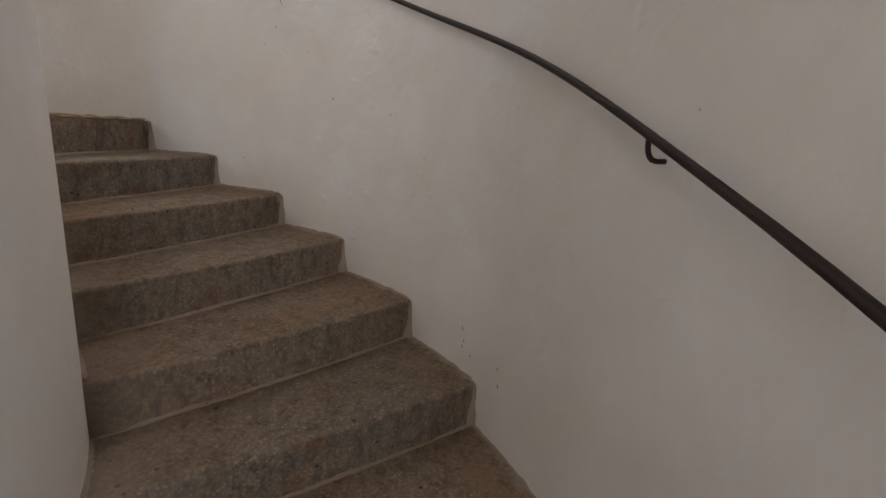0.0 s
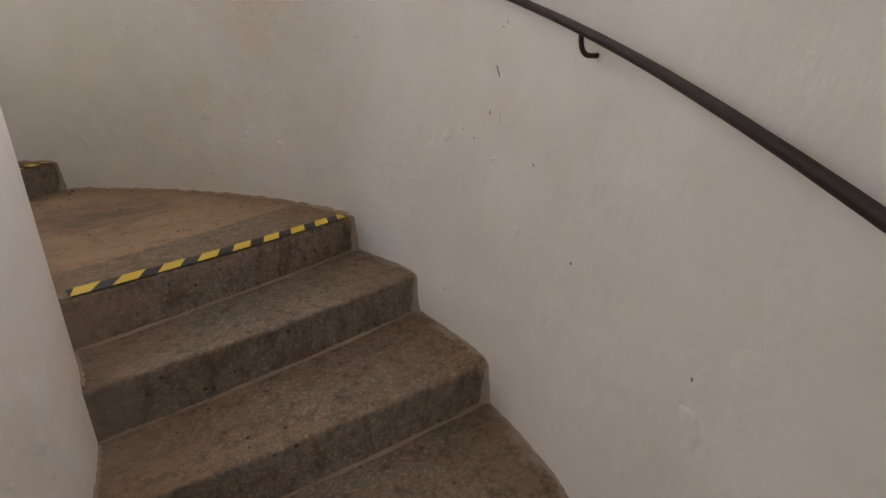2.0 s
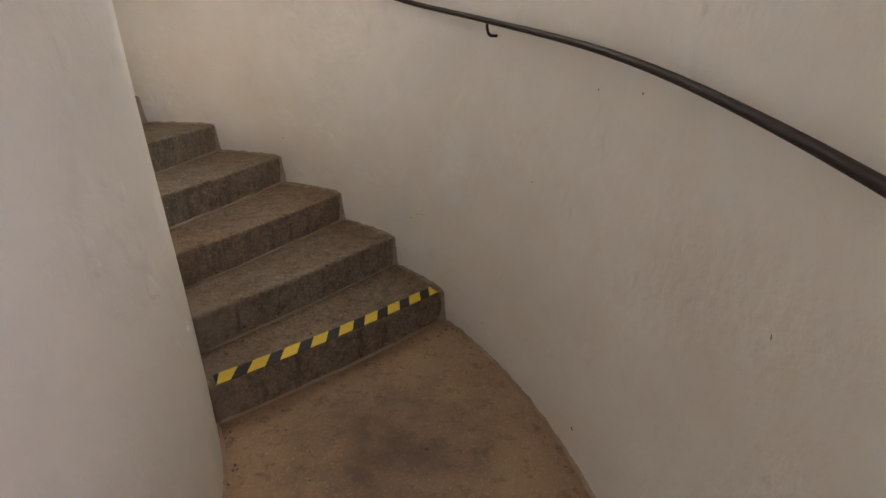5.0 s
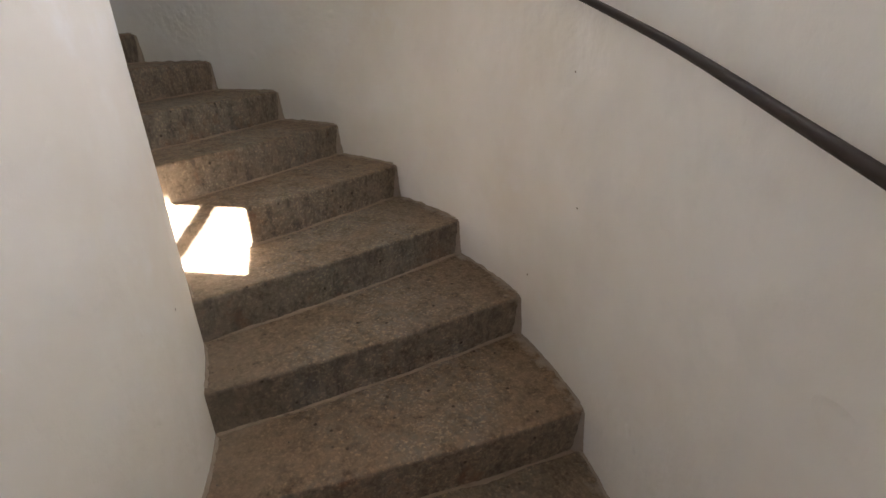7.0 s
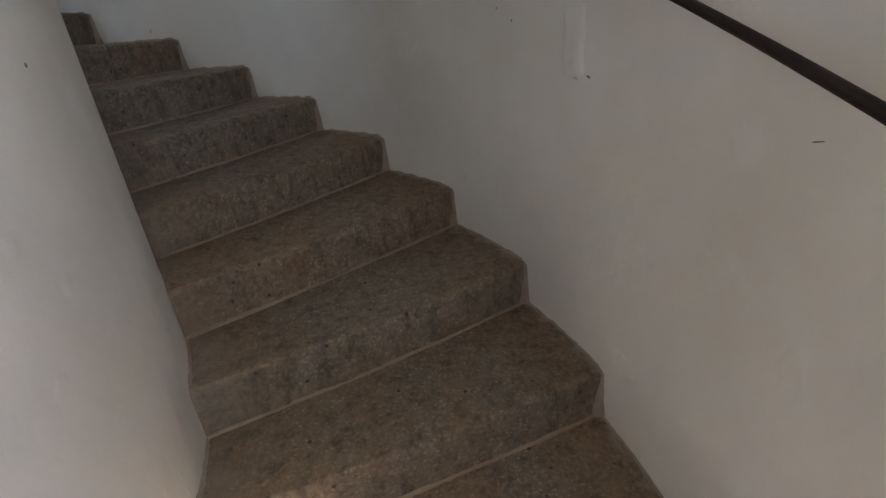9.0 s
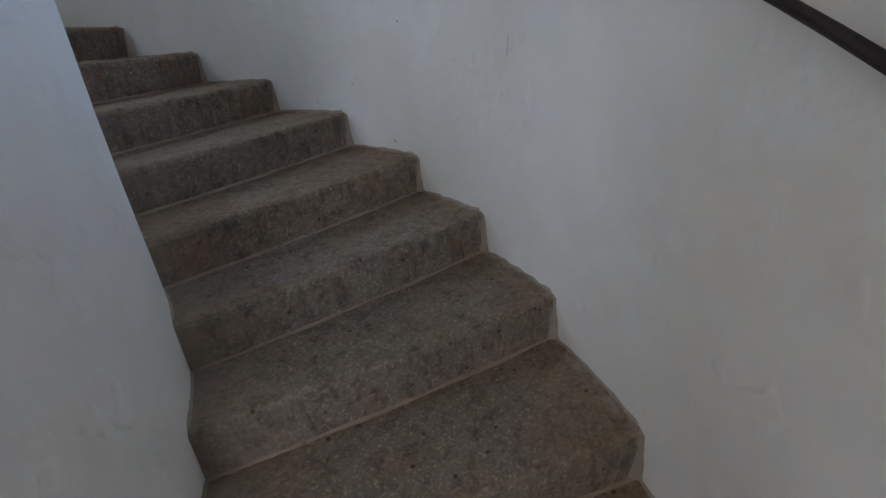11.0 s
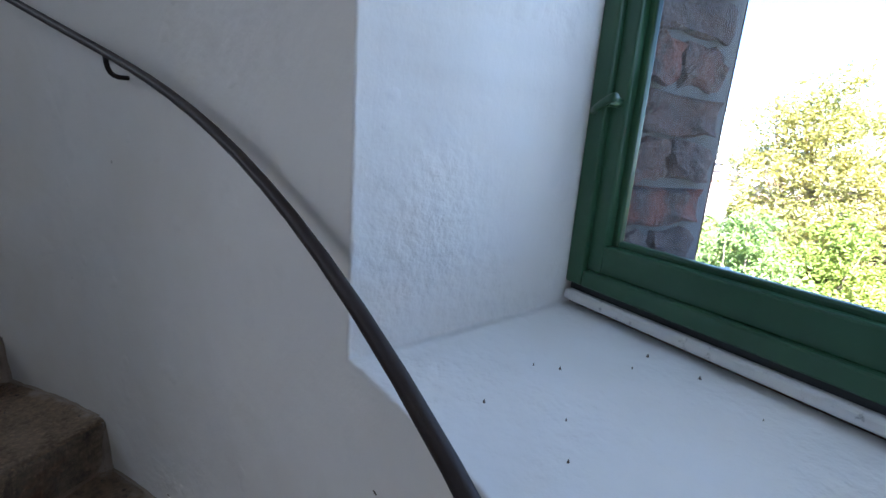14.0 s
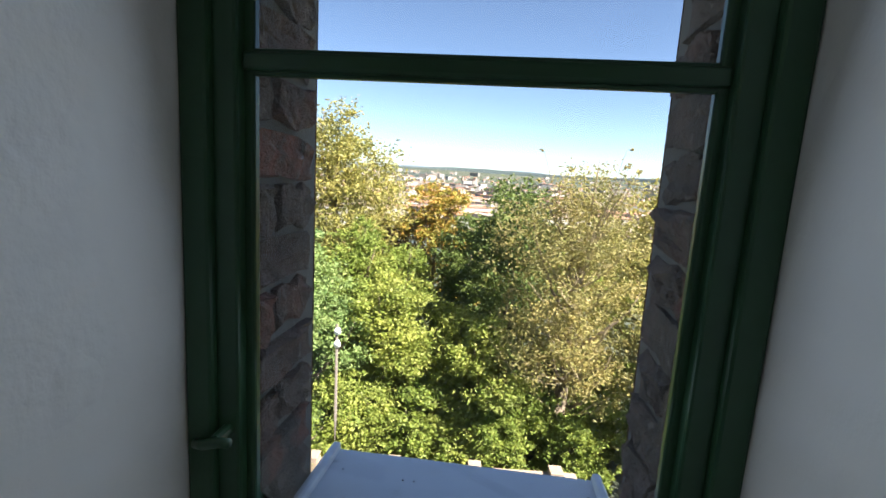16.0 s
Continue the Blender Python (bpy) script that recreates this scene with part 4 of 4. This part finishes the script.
def leaves(rnd, blobs, count, size):
    """Small folded leaf sprays scattered through a set of lobes (centre, radii)."""
    verts, faces, clumps = [], [], []
    weights = [b[1].x * b[1].y + b[1].z * b[1].x for b in blobs]
    for _ in range(max(1, count // 34)):
        c, rad = rnd.choices(blobs, weights)[0]
        d = Vector((rnd.gauss(0, 1), rnd.gauss(0, 1), rnd.gauss(0, 1))).normalized()
        d *= rnd.uniform(0.3, 1) ** 0.4 * (1 + 0.16 * rnd.gauss(0, 1))
        clumps.append((c + Vector((d.x * rad.x, d.y * rad.y, d.z * rad.z)), (rad.x + rad.z) * 0.5 * rnd.uniform(0.12, 0.26)))
    for _ in range(count):
        c, rad = rnd.choice(clumps)
        p = c + Vector((rnd.gauss(0, 1), rnd.gauss(0, 1), rnd.gauss(0, .7))) * rad
        u = Vector((rnd.gauss(0, 1), rnd.gauss(0, 1), rnd.gauss(0, .6))).normalized()
        w = u.cross(Vector((rnd.gauss(0, 1), rnd.gauss(0, 1), rnd.gauss(0, 1)))).normalized()
        s = size * rnd.uniform(0.6, 1.35)
        n = u.cross(w) * s * 0.25
        i = len(verts)
        verts += [p - u * s, p + w * s * 0.5 + n, p + u * s, p - w * s * 0.5 + n]
        faces += [(i, i + 1, i + 2), (i, i + 2, i + 3)]
    return verts, faces


def tree(seed, bearing, dist, height, width, leaf, label, count=9000, size=0.11, crown_from=0.3, lean=0.0, bare=0, base=None, fine=0):
    rnd = random.Random(seed)
    foot = Vector((EYE.x + dist * math.cos(radians(bearing)), EYE.y + dist * math.sin(radians(bearing)), 0))
    foot.z = (ground_z(math.hypot(foot.x, foot.y)) if base is None else base) - 0.25
    root = new("tree")
    root.matrix_world = Matrix.Translation(foot)
    tagged(root, label, "tree", "trees below the tower")
    tr = 0.022 * height
    trunk = [Vector((lean * t * height + 0.12 * wobble(t * 3, seed, 0), 0.12 * wobble(t * 3, seed, 5), t * height * 0.85)) for t in np.linspace(0, 1, 9)]
    v, f = tube(trunk, tr, 8, taper=tr * 0.15)
    ob_of("trunk", v, f, MAT_BARK, root, smooth=True)
    blobs = []
    nb = 11
    for i in range(nb):
        t = crown_from + (0.95 - crown_from) * (i + rnd.random()) / nb
        spread = width * 0.5 * math.sin(math.pi * min(1, 0.22 + 0.78 * (t - crown_from) / (1 - crown_from)) ** 0.9) ** 0.6
        ang = rnd.uniform(0, 2 * math.pi)
        start = trunk[min(8, int(t * 7))]
        end = Vector((lean * t * height + math.cos(ang) * spread * rnd.uniform(.35, .8), math.sin(ang) * spread * rnd.uniform(.35, .8), height * t))
        mid = (start + end) / 2 + Vector((0, 0, -0.06 * height * rnd.random()))
        v, f = tube([start, mid, end, end + (end - mid) * 0.35 + Vector((0, 0, 0.04 * height))], tr * 0.38, 6, taper=tr * 0.06)
        ob_of("limb", v, f, MAT_BARK, root, smooth=True)
        q = rnd.uniform(0.7, 1.15)
        blobs.append((end, Vector((width * .24 * q, width * .24 * q, height * 0.115 * q))))
        if spread > width * 0.3:
            opp = Vector((lean * t * height - math.cos(ang) * spread * .5, -math.sin(ang) * spread * .5, height * (t - 0.04)))
            blobs.append((opp, Vector((width * .2 * q, width * .2 * q, height * 0.1 * q))))
    blobs.append((Vector((lean * height, 0, height * 0.93)), Vector((width * .16, width * .16, height * .09))))
    if fine:
        bv, bf = [], []
        for _ in range(fine):
            t = rnd.uniform(0.3, 0.92)
            start = trunk[min(8, int(t * 8))]
            ang, run = rnd.uniform(0, 2 * math.pi), width * 0.5 * rnd.uniform(0.45, 1.05) * (1.1 - 0.6 * t)
            rise = height * rnd.uniform(0.06, 0.26)
            pts = [start + Vector((math.cos(ang + 0.3 * wobble(q * 3, ang, 1)) * run * q, math.sin(ang + 0.3 * wobble(q * 3, ang, 1)) * run * q, rise * q ** 1.5)) for q in (0, 0.3, 0.6, 1.0)]
            kids = [pts]
            for _ in range(3):
                k = rnd.choice((1, 2))
                a2 = ang + rnd.uniform(-0.9, 0.9)
                e = pts[k] + Vector((math.cos(a2) * run * 0.45, math.sin(a2) * run * 0.45, rise * 0.5 + 0.2))
                kids.append([pts[k], (pts[k] + e) / 2 + Vector((0, 0, 0.05)), e])
            for n, line in enumerate(kids):
                v, f = tube(line, 0.036 if n == 0 else 0.017, 5, taper=0.007)
                o = len(bv)
                bv += v
                bf += [tuple(q + o for q in g) for g in f]
        ob_of("branches", bv, bf, MAT_TWIG, root)["kind"] = "stuff"
    v, f = leaves(rnd, blobs, int(count * 2.7), size * 0.78)
    cr = ob_of("crown", v, f, LEAF[leaf], root)
    for _ in range(bare):
        a = rnd.uniform(0, 2 * math.pi)
        s = Vector((lean * height + 0.1 * math.cos(a) * width, 0.1 * math.sin(a) * width, height * 0.8))
        e = s + Vector((math.cos(a) * width * rnd.uniform(.1, .3), math.sin(a) * width * rnd.uniform(.1, .3), height * rnd.uniform(.16, .3)))
        v, f = tube([s, (s + e) / 2 + Vector((0, 0, .1)), e], 0.025, 5, taper=0.006)
        ob_of("twig", v, f, MAT_BARK, root)
        v, f = leaves(rnd, [(e, Vector((.18, .18, .14)))], 14, 0.06)
        ob_of("leaf_tuft", v, f, LEAF["tan"], root)["kind"] = "stuff"
    return root


tree(21, 139.9, 18.5, 4.2, 4.4, "green", "green bush in the shade behind the tan tree", 7000, 0.1, 0.05)
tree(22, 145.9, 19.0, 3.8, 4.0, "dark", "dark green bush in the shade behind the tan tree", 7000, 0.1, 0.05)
tree(1, 172.4, 24, 14.2, 8.6, "yellow", "tall tree with thinning yellow-green foliage", 10500, 0.12, 0.35, fine=26)
tree(2, 176.4, 17, 8.3, 5.2, "blue", "tree with soft feathery green foliage", 9000, 0.1, 0.15)
tree(3, 170.4, 20, 8.6, 4.4, "green", "leafy green tree on the slope", 8000, 0.11, 0.2)
tree(4, 160.4, 32, 11.5, 7.5, "orange", "broad tree turning orange and yellow", 8500, 0.16, 0.3)
tree(5, 166.5, 33, 9.5, 4.6, "red", "small tree with dark reddish foliage", 5000, 0.15, 0.3)
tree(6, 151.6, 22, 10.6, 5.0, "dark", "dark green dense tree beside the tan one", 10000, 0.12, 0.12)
tree(7, 143.4, 16.5, 10.7, 6.0, "tan", "large tree with thinning tan and yellow autumn leaves", 9500, 0.078, 0.36, bare=9, fine=60)
tree(8, 133.4, 21, 11.0, 6.5, "yellow", "yellow-green tree beyond the tan one", 9000, 0.11, 0.2)
tree(9, 166.2, 17, 6.6, 4.6, "lime", "bright green bushy tree on the slope", 10000, 0.095, 0.08)
tree(10, 158.4, 17.5, 5.6, 4.2, "lime", "bright green bushy tree on the slope", 9000, 0.095, 0.06)
tree(11, 153.4, 16, 5.4, 4.0, "lime", "bright green bushy tree on the slope", 9000, 0.095, 0.06)
tree(12, 169.9, 15.8, 3.4, 3.6, "lime", "low bright green bush beside the lamp post", 8000, 0.085, 0.05)
tree(13, 148.7, 15.6, 3.4, 3.4, "green", "low green bush below the tower", 7000, 0.085, 0.05)
tree(14, 141.9, 15.2, 2.5, 2.6, "green", "low round green bush below the tower", 6000, 0.08, 0.05)
tree(15, 161.4, 15.6, 2.9, 3.2, "green", "low green bush behind the garden wall", 7000, 0.085, 0.05)
tree(16, 155.4, 15.5, 2.4, 2.8, "lime", "low bright green bush behind the garden wall", 6000, 0.085, 0.05)
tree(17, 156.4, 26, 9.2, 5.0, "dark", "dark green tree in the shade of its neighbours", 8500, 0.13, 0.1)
tree(18, 179.4, 14.5, 3.8, 3.6, "green", "green bush beside the garden wall", 6000, 0.09, 0.05)
tree(19, 126.9, 18, 9.0, 6.5, "yellow", "yellow-green tree on the slope", 7000, 0.11, 0.15)
tree(20, 163.9, 24, 7.6, 5.5, "green", "green tree lower on the slope", 7000, 0.13, 0.1)


def woods():
    rnd = random.Random(5)
    groups = {key: [] for key in ("green", "yellow", "dark", "orange", "lime")}
    for _ in range(230):
        b, d = rnd.uniform(111, 201), rnd.uniform(38, 420) ** 1.0
        p = Vector((EYE.x + d * math.cos(radians(b)), EYE.y + d * math.sin(radians(b)), 0))
        p.z = ground_z(p.xy.length)
        hgt = rnd.uniform(6, 10)
        groups[rnd.choices(list(groups), (5, 2, 4, 1, 3))[0]].append((p, hgt))
    for key, spots in groups.items():
        verts, faces = [], []
        for p, hgt in spots:
            near = (p - EYE).length
            blobs = [(p + Vector((rnd.uniform(-2, 2), rnd.uniform(-2, 2), hgt * rnd.uniform(.3, .85))), Vector((2.4, 2.4, 1.8))) for _ in range(5)]
            v, f = leaves(rnd, blobs, 900 if near < 120 else 350, 0.3 if near < 120 else 0.55)
            o = len(verts)
            verts += v
            faces += [tuple(q + o for q in t) for t in f]
        ob = ob_of("woods", verts, faces, LEAF[key])
        tagged(ob, "wooded slope of mixed trees towards the town", "woods", kind="stuff")


woods()


def house_geo(p, lx, ly, h, rot, pitched):
    """Verts, wall faces and roof faces of a plain house body."""
    m = Matrix.Translation(p) @ Matrix.Rotation(rot, 4, "Z")
    x, y = lx / 2, ly / 2
    v = [m @ Vector(c) for c in ((-x, -y, -3), (x, -y, -3), (x, y, -3), (-x, y, -3), (-x, -y, h), (x, -y, h), (x, y, h), (-x, y, h))]
    walls = [(0, 1, 5, 4), (1, 2, 6, 5), (2, 3, 7, 6), (3, 0, 4, 7)]
    o = 0.5
    rv = [m @ Vector(c) for c in ((-x - o, -y - o, h), (x + o, -y - o, h), (x + o, y + o, h), (-x - o, y + o, h))]
    if pitched:
        rv += [m @ Vector((-x - o, 0, h + ly * 0.38)), m @ Vector((x + o, 0, h + ly * 0.38))]
        rf = [(0, 1, 5, 4), (2, 3, 4, 5), (1, 2, 5), (3, 0, 4), (0, 3, 2, 1)]
    else:
        rv += [q + Vector((0, 0, 0.8)) for q in rv[:4]]
        rf = [(4, 5, 6, 7), (0, 1, 5, 4), (1, 2, 6, 5), (2, 3, 7, 6), (3, 0, 4, 7), (0, 3, 2, 1)]
    return v, walls, rv, rf


def town():
    rnd = random.Random(11)
    wv, wf, rv_, rf_ = [], [], [], []
    for _ in range(2600):
        d = 520 * (7.2 ** rnd.random())
        b = rnd.uniform(111, 198)
        p = Vector((EYE.x + d * math.cos(radians(b)), EYE.y + d * math.sin(radians(b)), 0))
        p.z = ground_z(p.xy.length)
        big = rnd.random() < 0.3
        lx, ly, h = (rnd.uniform(35, 90), rnd.uniform(12, 22), rnd.uniform(11, 24)) if big else (rnd.uniform(10, 20), rnd.uniform(9, 13), rnd.uniform(6, 10))
        v, w, rv, rf = house_geo(p, lx, ly, h, rnd.uniform(0, math.pi), not big)
        o = len(wv)
        wv += v
        wf += [tuple(q + o for q in t) for t in w]
        o = len(rv_)
        rv_ += rv
        rf_ += [tuple(q + o for q in t) for t in rf]
    a = ob_of("distant_town", wv, wf, MAT_FACADE)
    tagged(a, "pale blocks and houses of a distant town", "town", kind="stuff")
    b = ob_of("distant_roofs", rv_, rf_, MAT_ROOF)
    tagged(b, "red and grey roofs of the distant town", "roofs", kind="stuff")
    verts, faces = [], []
    for _ in range(1300):
        d = 420 * (9 ** rnd.random())
        bb = rnd.uniform(111, 198)
        p = Vector((EYE.x + d * math.cos(radians(bb)), EYE.y + d * math.sin(radians(bb)), 0))
        p.z = ground_z(p.xy.length) + 4
        v, f = leaves(rnd, [(p, Vector((9, 9, 5)))], 60, 1.8)
        o = len(verts)
        verts += v
        faces += [tuple(q + o for q in t) for t in f]
    tagged(ob_of("town_trees", verts, faces, LEAF["dark"]), "trees between the houses of the town", "trees", kind="stuff")


town()


def near_building(bearing, dist, lx, ly, h, rot, label, pitched=False, lift=0):
    p = Vector((EYE.x + dist * math.cos(radians(bearing)), EYE.y + dist * math.sin(radians(bearing)), 0))
    p.z = ground_z(p.xy.length) + lift
    v, w, rv, rf = house_geo(Vector((0, 0, 0)), lx, ly, h, 0, pitched)
    root = new("apartment_building")
    root.matrix_world = Matrix.Translation(p) @ Matrix.Rotation(radians(rot), 4, "Z")
    tagged(root, label, "building", "buildings below the hill")
    ob_of("wall", v, w, MAT_FACADE, root)
    ob_of("roof", rv, rf, MAT_ROOF if pitched else MAT_FACADE, root)
    me = None
    for side in (-1, 1):
        for fl in range(int(h // 3)):
            for c in range(int(lx // 4)):
                if me is None:
                    bm = box_bm(-0.8, 0.8, -0.08, 0.08, -0.7, 0.7)
                    me = bpy.data.meshes.new("window")
                    bm.to_mesh(me)
                    bm.free()
                    me.materials.append(MAT_PANE_DARK)
                o = new("window", me)
                o.parent = root
                o.matrix_local = pose(-lx / 2 + 2 + 4 * c, side * ly / 2, 1.7 + fl * 3)


near_building(168.7, 330, 46, 14, 15, 80, "long white flat-roofed apartment building among trees")
near_building(171.4, 360, 38, 14, 18, 85, "white flat-roofed apartment building behind the yellow tree")
near_building(157.1, 420, 30, 16, 13, 70, "white flat-roofed hall in the valley")
near_building(154.5, 405, 26, 16, 10, 70, "low building with an orange pitched roof", True)
near_building(165.4, 640, 60, 16, 17, 75, "long pale apartment block in the town")
near_building(140.9, 700, 70, 16, 15, 60, "long pale apartment block in the town")


def street_lamp():
    b, d = 171.8, 13.9
    p = Vector((EYE.x + d * math.cos(radians(b)), EYE.y + d * math.sin(radians(b)), 0))
    p.z = ground_z(p.xy.length) - 0.1
    root = new("street_lamp")
    root.matrix_world = Matrix.Translation(p) @ pose(0, 0, 0, 0, 0, b + 90)
    tagged(root, "slim grey lamp post with two white spotlights", "street lamp")
    v, f = tube([(0, 0, 0), (0, 0, 2.5), (0.02, 0, 5.35)], 0.055, 10, taper=0.04)
    ob_of("pole", v, f, MAT_STEEL, root, smooth=True)
    for z in (4.75, 5.15):
        v, f = tube([(0.0, 0.1, z), (0.0, -0.02, z), (0, -0.1, z - 0.01), (0, -0.17, z - 0.03)], 0.105, 14, taper=0.075)
        ob_of("spotlight", v, f, MAT_LAMP, root, smooth=True)["label"] = "round white spotlight head"


street_lamp()


def garden_wall():
    root = new("garden_wall")
    a, b = 176.9, 140.9
    d = 13.9
    p0 = Vector((EYE.x + d * math.cos(radians(a)), EYE.y + d * math.sin(radians(a)), -5.9))
    p1 = Vector((EYE.x + d * math.cos(radians(b)), EYE.y + d * math.sin(radians(b)), -5.9))
    L = (p1 - p0).length
    ang = math.degrees(math.atan2(p1.y - p0.y, p1.x - p0.x))
    root.matrix_world = Matrix.Translation(p0) @ pose(0, 0, 0, 0, 0, ang)
    tagged(root, "low pale stone garden wall with square posts", "garden wall")
    part("wall_body", box_bm(0, L, -0.15, 0.15, 0, 0.86, 0.02), MAT_STONE, root)
    part("coping", box_bm(-0.05, L + 0.05, -0.2, 0.2, 0.862, 0.95, 0.015), MAT_STONE, root)
    for i in range(4):
        x = 0.6 + i * (L - 1.2) / 3
        part("post", box_bm(x - 0.2, x + 0.2, -0.22, 0.22, -0.05, 1.16, 0.02), MAT_STONE, root)


garden_wall()
